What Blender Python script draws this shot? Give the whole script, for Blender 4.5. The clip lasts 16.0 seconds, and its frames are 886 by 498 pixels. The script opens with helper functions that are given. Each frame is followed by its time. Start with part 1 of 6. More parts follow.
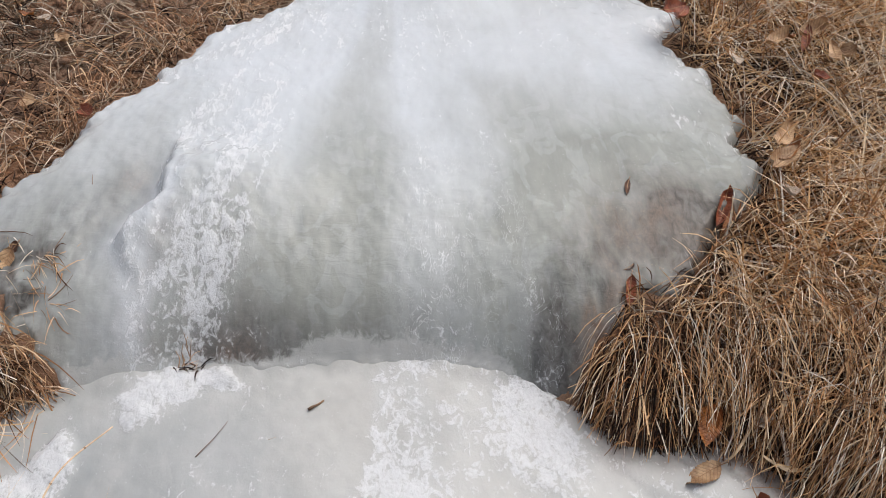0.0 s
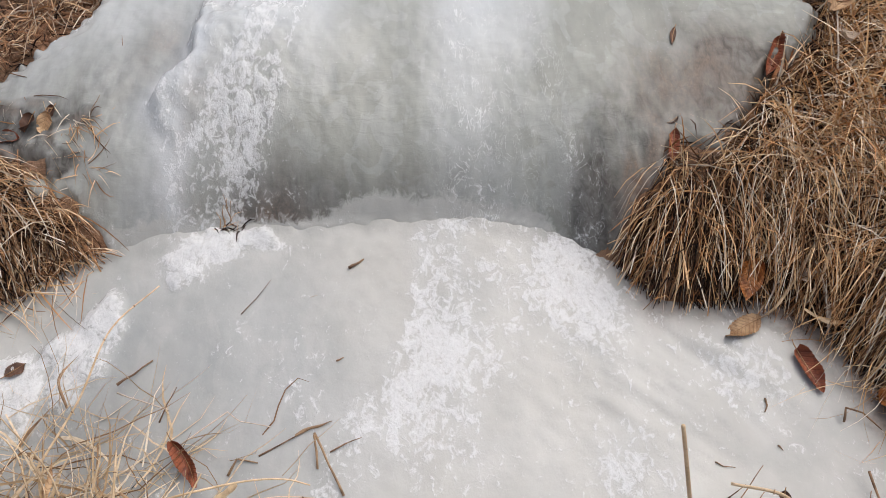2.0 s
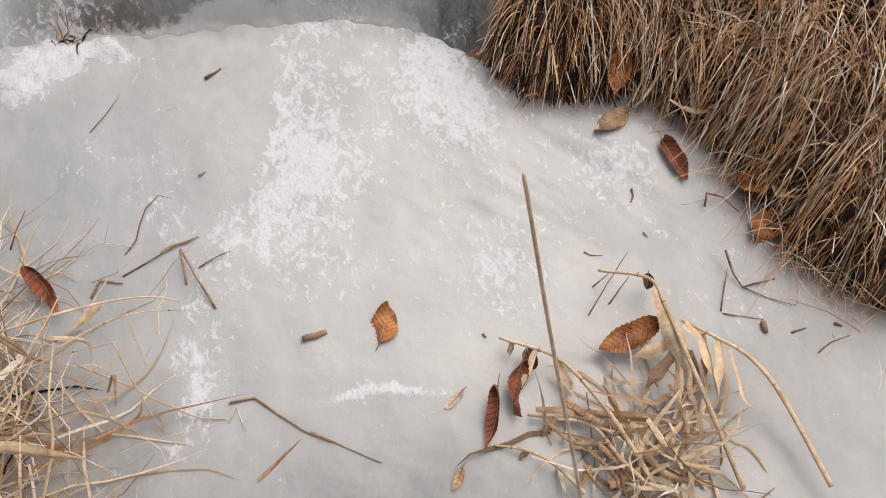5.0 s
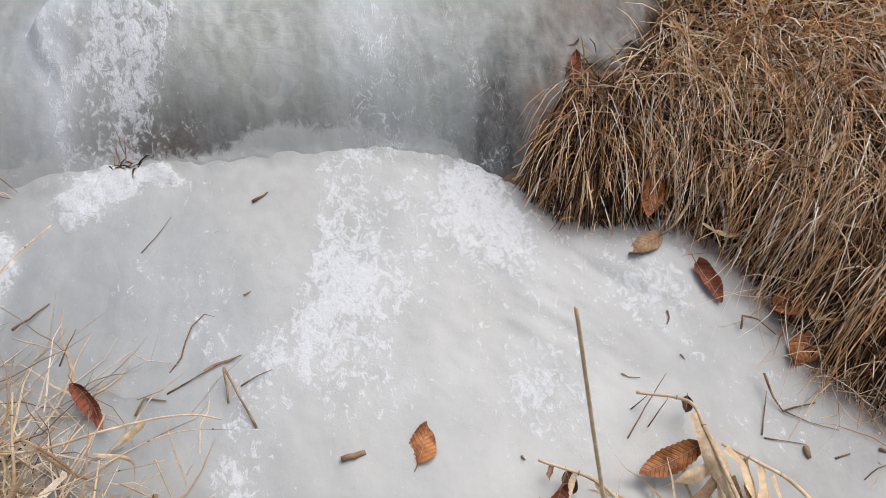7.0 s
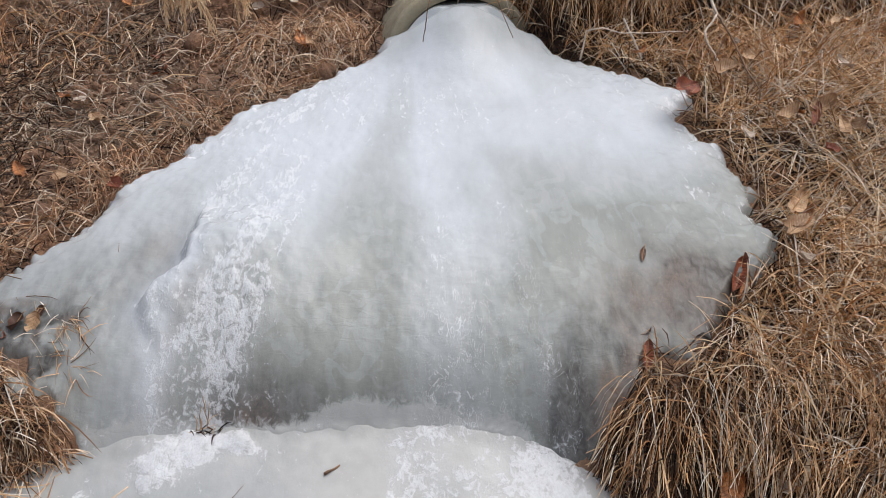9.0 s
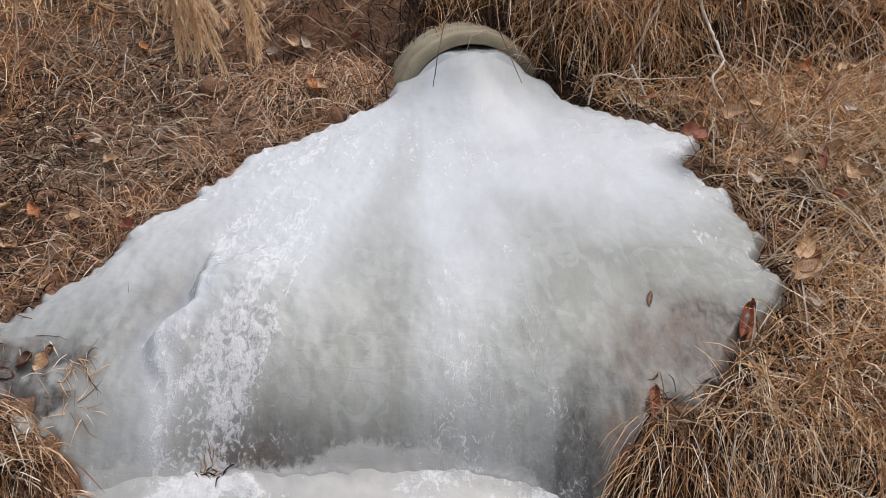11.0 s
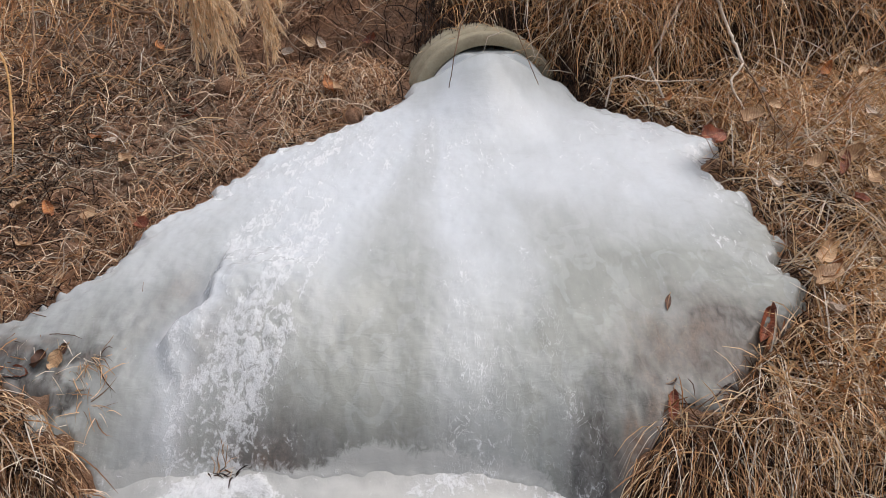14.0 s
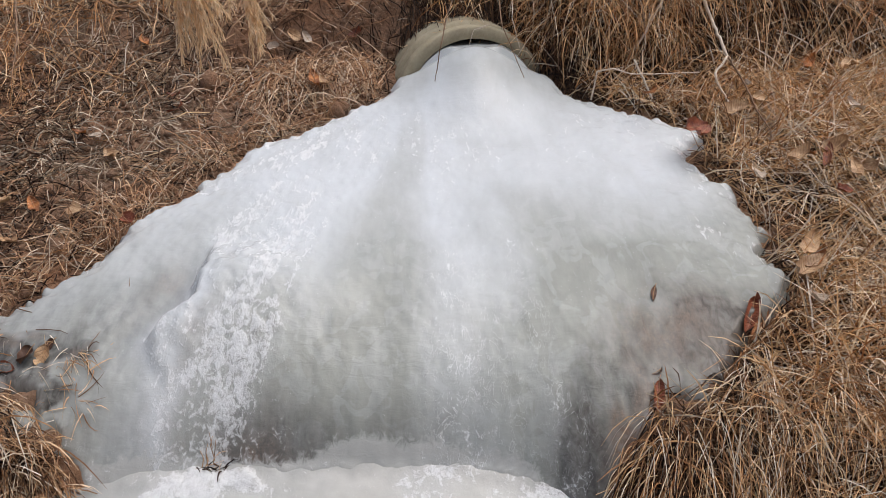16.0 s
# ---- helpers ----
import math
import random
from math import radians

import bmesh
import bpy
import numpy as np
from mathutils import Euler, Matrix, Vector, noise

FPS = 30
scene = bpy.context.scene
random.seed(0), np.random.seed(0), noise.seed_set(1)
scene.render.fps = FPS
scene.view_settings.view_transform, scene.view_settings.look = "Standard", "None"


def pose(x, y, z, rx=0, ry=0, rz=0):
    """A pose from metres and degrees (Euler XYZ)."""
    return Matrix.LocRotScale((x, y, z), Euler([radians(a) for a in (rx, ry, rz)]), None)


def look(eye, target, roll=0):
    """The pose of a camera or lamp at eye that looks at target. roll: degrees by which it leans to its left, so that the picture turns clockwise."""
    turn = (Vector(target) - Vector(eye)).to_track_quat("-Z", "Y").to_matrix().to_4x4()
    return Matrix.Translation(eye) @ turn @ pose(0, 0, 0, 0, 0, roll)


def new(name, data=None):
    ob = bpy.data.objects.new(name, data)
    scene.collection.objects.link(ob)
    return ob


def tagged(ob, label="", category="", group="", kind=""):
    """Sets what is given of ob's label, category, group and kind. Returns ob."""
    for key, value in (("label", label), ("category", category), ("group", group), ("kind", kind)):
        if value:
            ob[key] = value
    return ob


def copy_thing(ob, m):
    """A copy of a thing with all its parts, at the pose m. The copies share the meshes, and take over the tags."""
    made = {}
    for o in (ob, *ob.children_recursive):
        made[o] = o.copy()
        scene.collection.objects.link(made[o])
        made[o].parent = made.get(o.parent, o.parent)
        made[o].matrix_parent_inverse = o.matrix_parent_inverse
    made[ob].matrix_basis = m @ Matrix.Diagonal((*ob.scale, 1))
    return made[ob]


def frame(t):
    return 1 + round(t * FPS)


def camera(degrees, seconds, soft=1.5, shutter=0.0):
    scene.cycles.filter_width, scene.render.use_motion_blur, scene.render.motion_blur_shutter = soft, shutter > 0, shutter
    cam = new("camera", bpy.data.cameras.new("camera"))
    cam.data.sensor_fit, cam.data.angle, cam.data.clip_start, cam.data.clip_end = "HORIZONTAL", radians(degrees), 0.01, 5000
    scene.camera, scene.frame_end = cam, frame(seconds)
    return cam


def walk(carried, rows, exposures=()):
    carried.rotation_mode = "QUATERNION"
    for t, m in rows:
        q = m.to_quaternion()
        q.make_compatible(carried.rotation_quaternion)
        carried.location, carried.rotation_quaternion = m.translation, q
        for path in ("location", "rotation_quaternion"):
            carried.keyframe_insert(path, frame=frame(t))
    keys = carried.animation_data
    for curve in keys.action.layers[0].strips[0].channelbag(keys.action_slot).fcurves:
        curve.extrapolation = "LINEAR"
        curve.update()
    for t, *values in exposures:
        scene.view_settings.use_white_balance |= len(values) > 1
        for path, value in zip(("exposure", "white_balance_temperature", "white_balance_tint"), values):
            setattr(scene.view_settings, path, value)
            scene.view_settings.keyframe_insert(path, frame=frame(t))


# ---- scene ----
# ------------------------------------------------------------ camera and walk
EXPO = -0.13
cam = camera(54.95, 16.0, soft=0.6)
PATH = [
    (0, (-0.0138, 0.0521, 1.1812), (0.0847, 1.7565, 0.1393), 0.20),
    (0.5, (-0.0197, 0.0540, 1.1813), (0.0414, 1.7270, 0.0871), -0.64),
    (1, (-0.0208, 0.0541, 1.1794), (0.0073, 1.6809, 0.0163), -1.47),
    (1.5, (-0.0134, 0.0601, 1.1741), (-0.0073, 1.6237, -0.0729), -2.24),
    (2, (-0.0108, 0.0609, 1.1623), (-0.0158, 1.5806, -0.1380), -2.71),
    (2.5, (-0.0057, 0.0615, 1.1480), (-0.0115, 1.5323, -0.2072), -2.88),
    (3, (-0.0012, 0.0566, 1.1320), (0.0164, 1.4738, -0.2791), -2.49),
    (3.5, (-0.0026, 0.0486, 1.1142), (0.0378, 1.3814, -0.3764), -2.17),
    (4, (0.0066, 0.0452, 1.1037), (0.0800, 1.3292, -0.4280), -1.17),
    (4.5, (0.0230, 0.0443, 1.0940), (0.1755, 1.2845, -0.4677), 0.53),
    (4.7, (0.0319, 0.0438, 1.0892), (0.2272, 1.2706, -0.4782), 0.79),
    (6.8, (0.0146, 0.0422, 1.1066), (0.2667, 1.3593, -0.3772), 2.45),
    (7, (0.0073, 0.0370, 1.1215), (0.1868, 1.4645, -0.2678), -0.01),
    (7.5, (0.0053, 0.0157, 1.1268), (0.1219, 1.7019, 0.0577), -1.43),
    (8, (0.0007, 0.0054, 1.1410), (0.0987, 1.7791, 0.2222), -1.22),
    (8.5, (-0.0031, 0.0004, 1.1401), (0.0670, 1.7897, 0.2493), -0.94),
    (9, (-0.0071, 0.0014, 1.1386), (0.0465, 1.8118, 0.2902), -0.52),
    (11.5, (0.0060, -0.0057, 1.1467), (0.0281, 1.8468, 0.3932), -0.41),
    (12, (0.0059, -0.0028, 1.1436), (0.0202, 1.8515, 0.3944), -0.19),
    (12.5, (0.0000, 0.0000, 1.1400), (0.0000, 1.8544, 0.3908), 0.00),
    (13, (-0.0011, 0.0046, 1.1370), (-0.0017, 1.8584, 0.3862), 0.01),
    (13.5, (-0.0025, 0.0088, 1.1345), (-0.0034, 1.8615, 0.3811), -0.20),
    (14, (-0.0062, 0.0091, 1.1338), (-0.0060, 1.8626, 0.3826), -0.30),
    (14.5, (-0.0061, 0.0055, 1.1348), (-0.0003, 1.8571, 0.3787), -0.29),
    (15, (-0.0053, 0.0013, 1.1337), (0.0084, 1.8526, 0.3769), -0.26),
    (15.5, (-0.0033, -0.0000, 1.1354), (0.0200, 1.8495, 0.3747), -0.30),
    (16, (-0.0049, 0.0011, 1.1323), (0.0246, 1.8497, 0.3695), -0.33),
]
walk(cam, [(t, look(eye, target, roll)) for t, eye, target, roll in PATH], [(0.0, EXPO, 6600, 11), (3.5, EXPO, 6850, 13), (4.7, EXPO, 6900, 13.5), (7.0, EXPO, 6450, 11), (7.5, EXPO, 6300, 10.5), (8.5, EXPO, 6350, 11), (12.0, EXPO, 6600, 12.5), (16.0, EXPO, 6600, 12)])

# ------------------------------------------------------------ light: a thinly overcast winter sky
SUN_UP, SUN_ROUND = radians(69), radians(72)
world = bpy.data.worlds.new("winter_sky")
world.use_nodes = True
scene.world = world
sky = world.node_tree.nodes.new("ShaderNodeTexSky")
sky.sky_type, sky.sun_disc = "NISHITA", False
sky.sun_elevation, sky.sun_rotation = SUN_UP, SUN_ROUND
sky.air_density, sky.dust_density = 1.0, 4.0
back = world.node_tree.nodes["Background"]
back.inputs["Strength"].default_value = 0.132
haze = world.node_tree.nodes.new("ShaderNodeHueSaturation")
haze.inputs["Saturation"].default_value = 0.7
world.node_tree.links.new(sky.outputs[0], haze.inputs["Color"])
world.node_tree.links.new(haze.outputs[0], back.inputs[0])
sun_data = bpy.data.lights.new("sun", "SUN")
sun_data.energy, sun_data.angle, sun_data.color = 1.8, radians(58), (1.0, 0.98, 0.955)
sun = new("sun", sun_data)
toward = Vector((math.sin(SUN_ROUND) * math.cos(SUN_UP), math.cos(SUN_ROUND) * math.cos(SUN_UP), math.sin(SUN_UP)))
sun.rotation_euler = toward.to_track_quat("Z", "Y").to_euler()


# ------------------------------------------------------------ node helpers
def material(name):
    mat = bpy.data.materials.new(name)
    mat.use_nodes = True
    nt = mat.node_tree
    return mat, nt, nt.nodes["Principled BSDF"]


def node(nt, kind, **values):
    n = nt.nodes.new(kind)
    for key, value in values.items():
        if key == "operation":
            n.operation = value
        elif key == "blend":
            n.blend_type = value
        else:
            n.inputs[key.replace("_", " ")].default_value = value
    return n


def noise_tex(nt, scale, detail=4.0, rough=0.6, stretch=None, distort=0.0):
    co = nt.nodes.new("ShaderNodeTexCoord")
    n = node(nt, "ShaderNodeTexNoise", Scale=scale, Detail=detail, Roughness=rough, Distortion=distort)
    if stretch:
        m = nt.nodes.new("ShaderNodeMapping")
        m.inputs["Scale"].default_value = stretch
        nt.links.new(co.outputs["Object"], m.inputs[0])
        nt.links.new(m.outputs[0], n.inputs["Vector"])
    else:
        nt.links.new(co.outputs["Object"], n.inputs["Vector"])
    return n.outputs["Fac"]


def ramp(nt, fac, stops):
    r = nt.nodes.new("ShaderNodeValToRGB")
    el = r.color_ramp.elements
    while len(el) < len(stops):
        el.new(0.5)
    for e, (at, col) in zip(el, stops):
        e.position = at
        e.color = (*col, 1) if len(col) == 3 else col
    nt.links.new(fac, r.inputs[0])
    return r.outputs[0]


def grey(nt, fac, lo, hi, a=0.0, b=1.0):
    m = node(nt, "ShaderNodeMapRange")
    for k, v in zip(("From Min", "From Max", "To Min", "To Max"), (lo, hi, a, b)):
        m.inputs[k].default_value = v
    nt.links.new(fac, m.inputs["Value"])
    return m.outputs[0]


def mix(nt, fac, a, b, blend="MIX"):
    m = nt.nodes.new("ShaderNodeMixRGB")
    m.blend_type = blend
    for sock, val in zip(m.inputs, (fac, a, b)):
        if isinstance(val, (int, float)):
            sock.default_value = val if sock.type == "VALUE" else (val, val, val, 1)
        elif isinstance(val, tuple):
            sock.default_value = (*val, 1)
        else:
            nt.links.new(val, sock)
    return m.outputs[0]


def maths(nt, op, a, b=0.0):
    m = nt.nodes.new("ShaderNodeMath")
    m.operation = op
    for sock, val in zip(m.inputs, (a, b)):
        if isinstance(val, (int, float)):
            sock.default_value = val
        else:
            nt.links.new(val, sock)
    return m.outputs[0]


def bump(nt, bsdf, height, strength, distance, before=None):
    b = node(nt, "ShaderNodeBump", Strength=strength, Distance=distance)
    nt.links.new(height, b.inputs["Height"])
    if before is not None:
        nt.links.new(before, b.inputs["Normal"])
    nt.links.new(b.outputs[0], bsdf.inputs["Normal"])
    return b.outputs[0]


def attribute(nt, name):
    a = nt.nodes.new("ShaderNodeAttribute")
    a.attribute_name = name
    return a.outputs["Fac"]


# ------------------------------------------------------------ materials
def ice_material(name, clear_low, clear_high, milk_low, milk_high, waves, streaks, lie, pale, soft_frost, crisp, cloudy):
    """Cloudy ice: clear and milky depths, crisp frost flakes, wormy pale veins and things frozen in."""
    mat, nt, p = material(name)
    frost, dirt, milk = attribute(nt, "frost"), attribute(nt, "dirt"), attribute(nt, "milk")
    thin, worm, pool = attribute(nt, "thin"), attribute(nt, "worm"), attribute(nt, "pool")
    mid = noise_tex(nt, 11, 4, 0.55, (1.0, 0.6, 0.8))
    fine = noise_tex(nt, 150, 4, 0.65, lie, 0.4)
    flakes = noise_tex(nt, 48, 5, 0.62, lie, 0.9)
    puffs = noise_tex(nt, 21, 3, 0.5, (0.9, 0.5, 0.9), 0.9)
    ripple = noise_tex(nt, 45, 3, 0.55, (0.55, 1.15, 1.0), 0.6)
    # clear body with milky clouds and paler lumps deep in it
    clear = mix(nt, grey(nt, mid, 0.15, 0.85), clear_low, clear_high)
    milky = mix(nt, grey(nt, mid, 0.15, 0.85), milk_low, milk_high)
    body = mix(nt, milk, clear, milky)
    lumps = maths(nt, "MULTIPLY", grey(nt, puffs, 0.50, 0.56), maths(nt, "SUBTRACT", 1.0, maths(nt, "MULTIPLY", milk, 0.8)))
    body = mix(nt, maths(nt, "MULTIPLY", lumps, 0.13), body, milk_high)
    runs = noise_tex(nt, 34, 4, 0.6, (1.0, 0.22, 0.10), 0.3)
    body = mix(nt, maths(nt, "MULTIPLY", maths(nt, "SUBTRACT", 1.0, maths(nt, "MULTIPLY", milk, 0.75)), streaks), body, mix(nt, 1.0, body, ramp(nt, runs, [(0.3, (0.85, 0.86, 0.85)), (0.5, (1.0, 1.0, 1.0)), (0.72, (1.13, 1.13, 1.12))]), "MULTIPLY"))
    cloud = noise_tex(nt, 5.5, 5, 0.6, (1.0, 0.75, 0.9), 0.7)
    body = mix(nt, cloudy, body, mix(nt, 1.0, body, ramp(nt, cloud, [(0.28, (0.86, 0.88, 0.89)), (0.5, (1.0, 1.0, 1.0)), (0.72, (1.10, 1.10, 1.09))]), "MULTIPLY"))
    place = nt.nodes.new("ShaderNodeTexCoord")
    cells = node(nt, "ShaderNodeTexVoronoi", Scale=85.0)
    nt.links.new(place.outputs["Object"], cells.inputs["Vector"])
    bubble = maths(nt, "MULTIPLY", grey(nt, cells.outputs["Distance"], 0.06, 0.15, 1.0, 0.0), grey(nt, noise_tex(nt, 9, 4, 0.6), 0.48, 0.60))
    body = mix(nt, maths(nt, "MULTIPLY", bubble, 0.3), body, pale)
    # thin ice over dark ground, the lobe hollow's shade, and earth or stalks frozen in
    dark = mix(nt, grey(nt, runs, 0.35, 0.65), (0.032, 0.028, 0.025), (0.105, 0.094, 0.084))
    body = mix(nt, maths(nt, "MULTIPLY", thin, grey(nt, flakes, 0.30, 0.62, 1.0, 0.68)), body, dark)
    brown = mix(nt, grey(nt, fine, 0.3, 0.7), (0.075, 0.040, 0.024), (0.28, 0.17, 0.11))
    body = mix(nt, maths(nt, "MULTIPLY", dirt, grey(nt, flakes, 0.36, 0.62, 0.35, 0.85)), body, brown)
    # the pooled ice at the foot
    body = mix(nt, grey(nt, maths(nt, "ADD", pool, maths(nt, "MULTIPLY", maths(nt, "SUBTRACT", flakes, 0.5), 1.1)), 0.42, 0.66, 0.0, 0.85), body, (0.52, 0.525, 0.50))
    haze = maths(nt, "MULTIPLY", frost, grey(nt, mid, 0.25, 0.7, 0.25, 0.85))
    body = mix(nt, maths(nt, "MULTIPLY", haze, soft_frost), body, tuple(0.9 * c for c in pale))
    # crisp frost whose cover follows the frost map
    over = maths(nt, "SUBTRACT", maths(nt, "ADD", flakes, maths(nt, "MULTIPLY", maths(nt, "SUBTRACT", fine, 0.5), 0.30)), grey(nt, frost, 0.0, 1.0, 0.74, 0.36))
    white = grey(nt, over, -0.035, 0.05)
    crust = mix(nt, grey(nt, fine, 0.35, 0.65), tuple(0.84 * c for c in pale), pale)
    cover = maths(nt, "MULTIPLY", white, grey(nt, over, 0.0, 0.14, 0.45 * crisp, crisp))
    col = mix(nt, cover, body, crust)
    # wormy veins
    vein = maths(nt, "ABSOLUTE", maths(nt, "SUBTRACT", noise_tex(nt, 38, 3, 0.55, (1.2, 0.45, 0.6), 1.6), 0.5))
    vein = maths(nt, "MULTIPLY", grey(nt, vein, 0.004, 0.022, 1.0, 0.0), maths(nt, "MULTIPLY", worm, grey(nt, noise_tex(nt, 17, 3, 0.6), 0.42, 0.58)))
    col = mix(nt, maths(nt, "MULTIPLY", vein, 0.75), col, (0.80, 0.82, 0.81))
    nt.links.new(col, p.inputs["Base Color"])
    nt.links.new(grey(nt, white, 0, 1, 0.12, 0.42), p.inputs["Roughness"])
    p.inputs["Subsurface Weight"].default_value = 0.2
    p.inputs["Subsurface Radius"].default_value = (0.9, 1.0, 1.0)
    p.inputs["Subsurface Scale"].default_value = 0.004
    p.inputs["IOR"].default_value = 1.31
    h = maths(nt, "ADD", maths(nt, "MULTIPLY", fine, 0.05), maths(nt, "MULTIPLY", ripple, waves))
    h = maths(nt, "ADD", h, maths(nt, "MULTIPLY", cover, 0.16))
    h = maths(nt, "ADD", h, maths(nt, "MULTIPLY", maths(nt, "MULTIPLY", flakes, fine), maths(nt, "MULTIPLY", frost, 0.8)))
    h = maths(nt, "ADD", h, maths(nt, "MULTIPLY", vein, 0.12))
    bump(nt, p, h, 0.6, 0.007)
    return mat


def soil_material():
    mat, nt, p = material("soil")
    big, small = noise_tex(nt, 4, 4, 0.6), noise_tex(nt, 60, 6, 0.7)
    col = mix(nt, small, (0.15, 0.075, 0.042), (0.56, 0.30, 0.165))
    col = mix(nt, grey(nt, big, 0.35, 0.65), col, mix(nt, small, (0.12, 0.075, 0.05), (0.42, 0.27, 0.18)))
    nt.links.new(col, p.inputs["Base Color"])
    p.inputs["Roughness"].default_value = 0.95
    bump(nt, p, small, 0.9, 0.02)
    return mat


def straw_material(name, stops, rough=0.6):
    mat, nt, p = material(name)
    geo = nt.nodes.new("ShaderNodeNewGeometry")
    base = ramp(nt, geo.outputs["Random Per Island"], stops)
    n = noise_tex(nt, 90, 3, 0.6)
    col = mix(nt, 1.0, base, ramp(nt, n, [(0.3, (0.72, 0.68, 0.64)), (0.7, (1.08, 1.08, 1.08))]), "MULTIPLY")
    nt.links.new(col, p.inputs["Base Color"])
    p.inputs["Roughness"].default_value = rough
    p.inputs["Specular IOR Level"].default_value = 0.35
    thin = nt.nodes.new("ShaderNodeBsdfTranslucent")
    nt.links.new(col, thin.inputs["Color"])
    both = nt.nodes.new("ShaderNodeMixShader")
    both.inputs[0].default_value = 0.15
    nt.links.new(p.outputs[0], both.inputs[1])
    nt.links.new(thin.outputs[0], both.inputs[2])
    nt.links.new(both.outputs[0], next(n for n in nt.nodes if n.type == "OUTPUT_MATERIAL").inputs["Surface"])
    return mat


def concrete_material():
    mat, nt, p = material("concrete")
    a, b = noise_tex(nt, 9, 5, 0.6), noise_tex(nt, 120, 4, 0.7)
    col = ramp(nt, a, [(0.3, (0.20, 0.165, 0.10)), (0.5, (0.40, 0.35, 0.235)), (0.7, (0.54, 0.49, 0.37))])
    col = mix(nt, 0.5, col, mix(nt, b, (0.22, 0.19, 0.12), (0.55, 0.49, 0.36)))
    nt.links.new(col, p.inputs["Base Color"])
    p.inputs["Roughness"].default_value = 0.9
    bump(nt, p, b, 0.5, 0.004)
    return mat


ICE = ice_material("fall_ice", (0.315, 0.327, 0.297), (0.410, 0.425, 0.388), (0.585, 0.62, 0.632), (0.715, 0.755, 0.785), 0.24, 0.6, (1.1, 0.42, 0.95), (0.84, 0.86, 0.87), 0.34, 0.68, 0.2)
SHEET_ICE = ice_material("sheet_ice", (0.37, 0.385, 0.38), (0.46, 0.47, 0.46), (0.49, 0.485, 0.452), (0.590, 0.592, 0.560), 0.05, 0.1, (1.0, 0.72, 1.0), (0.84, 0.855, 0.865), 0.5, 0.65, 1.0)
SOIL, CONCRETE = soil_material(), concrete_material()
STRAW = straw_material("straw", [(0.0, (0.07, 0.032, 0.016)), (0.24, (0.28, 0.14, 0.062)), (0.45, (0.66, 0.37, 0.175)), (0.70, (0.92, 0.68, 0.41)), (0.86, (0.80, 0.70, 0.56)), (1.0, (0.97, 0.92, 0.82))])
STRAW_PALE = straw_material("pale_straw", [(0.0, (0.36, 0.17, 0.06)), (0.22, (0.76, 0.48, 0.23)), (0.55, (0.95, 0.75, 0.49)), (1.0, (0.97, 0.92, 0.82))])
HEAP = straw_material("heap_straw", [(0.0, (0.22, 0.12, 0.06)), (0.25, (0.55, 0.39, 0.23)), (0.6, (0.80, 0.65, 0.45)), (1.0, (0.92, 0.84, 0.70))])
PLUME = straw_material("plume", [(0.0, (0.86, 0.58, 0.31)), (1.0, (0.96, 0.80, 0.57))], 0.7)
# old dead grass, coloured near black for the shade in the gaps between blades
OLD_GRASS_SHADE = straw_material("old_grass_and_shade", [(0.0, (0.010, 0.006, 0.005)), (0.6, (0.042, 0.023, 0.015)), (1.0, (0.18, 0.10, 0.06))], 0.9)
RUSSET = straw_material("russet_grass", [(0.0, (0.12, 0.05, 0.02)), (0.25, (0.56, 0.26, 0.10)), (0.6, (0.92, 0.57, 0.28)), (0.9, (0.94, 0.76, 0.52)), (1.0, (0.92, 0.86, 0.76))])
THATCH = straw_material("thatch", [(0.0, (0.12, 0.055, 0.032)), (0.3, (0.52, 0.28, 0.15)), (0.65, (0.86, 0.58, 0.35)), (1.0, (0.94, 0.84, 0.68))], 0.8)
THATCH_GREY = straw_material("grey_thatch", [(0.0, (0.10, 0.07, 0.05)), (0.4, (0.33, 0.25, 0.17)), (0.75, (0.54, 0.44, 0.33)), (1.0, (0.72, 0.63, 0.51))], 0.8)

# ------------------------------------------------------------ shape of the ground
TABLE = np.random.RandomState(7).rand(256, 256)


def vnoise(x, y, k=0):
    x, y = np.asarray(x, float) + 37.3 * k, np.asarray(y, float) + 91.7 * k
    i, j = np.floor(x).astype(int), np.floor(y).astype(int)
    u, v = x - i, y - j
    u, v = u * u * (3 - 2 * u), v * v * (3 - 2 * v)
    a, b = TABLE[i & 255, j & 255], TABLE[(i + 1) & 255, j & 255]
    c, d = TABLE[i & 255, (j + 1) & 255], TABLE[(i + 1) & 255, (j + 1) & 255]
    return (a * (1 - u) + b * u) * (1 - v) + (c * (1 - u) + d * u) * v - 0.5


def fbm(x, y, k=0, octaves=4):
    return sum(vnoise(x * 2**o, y * 2**o, k + o) / 2**o for o in range(octaves))


def smooth(a, lo, hi):
    t = np.clip((a - lo) / (hi - lo), 0, 1)
    return t * t * (3 - 2 * t)


def gauss(x, y, cx, cy, rx, ry):
    return np.exp(-(((x - cx) / rx) ** 2 + ((y - cy) / ry) ** 2))


def signed(x, y, line):
    """Distance to a line that runs from left to right; positive on its far side."""
    best, sign = np.full(np.shape(x), 1e9), np.ones(np.shape(x))
    for (ax, ay), (bx, by) in zip(line[:-1], line[1:]):
        ux, uy = bx - ax, by - ay
        t = np.clip(((x - ax) * ux + (y - ay) * uy) / (ux * ux + uy * uy), 0, 1)
        px, py = x - ax - t * ux, y - ay - t * uy
        d = np.hypot(px, py)
        near = d < best
        best = np.where(near, d, best)
        sign = np.where(near, np.where(ux * py - uy * px >= 0, 1, -1), sign)
    return best * sign


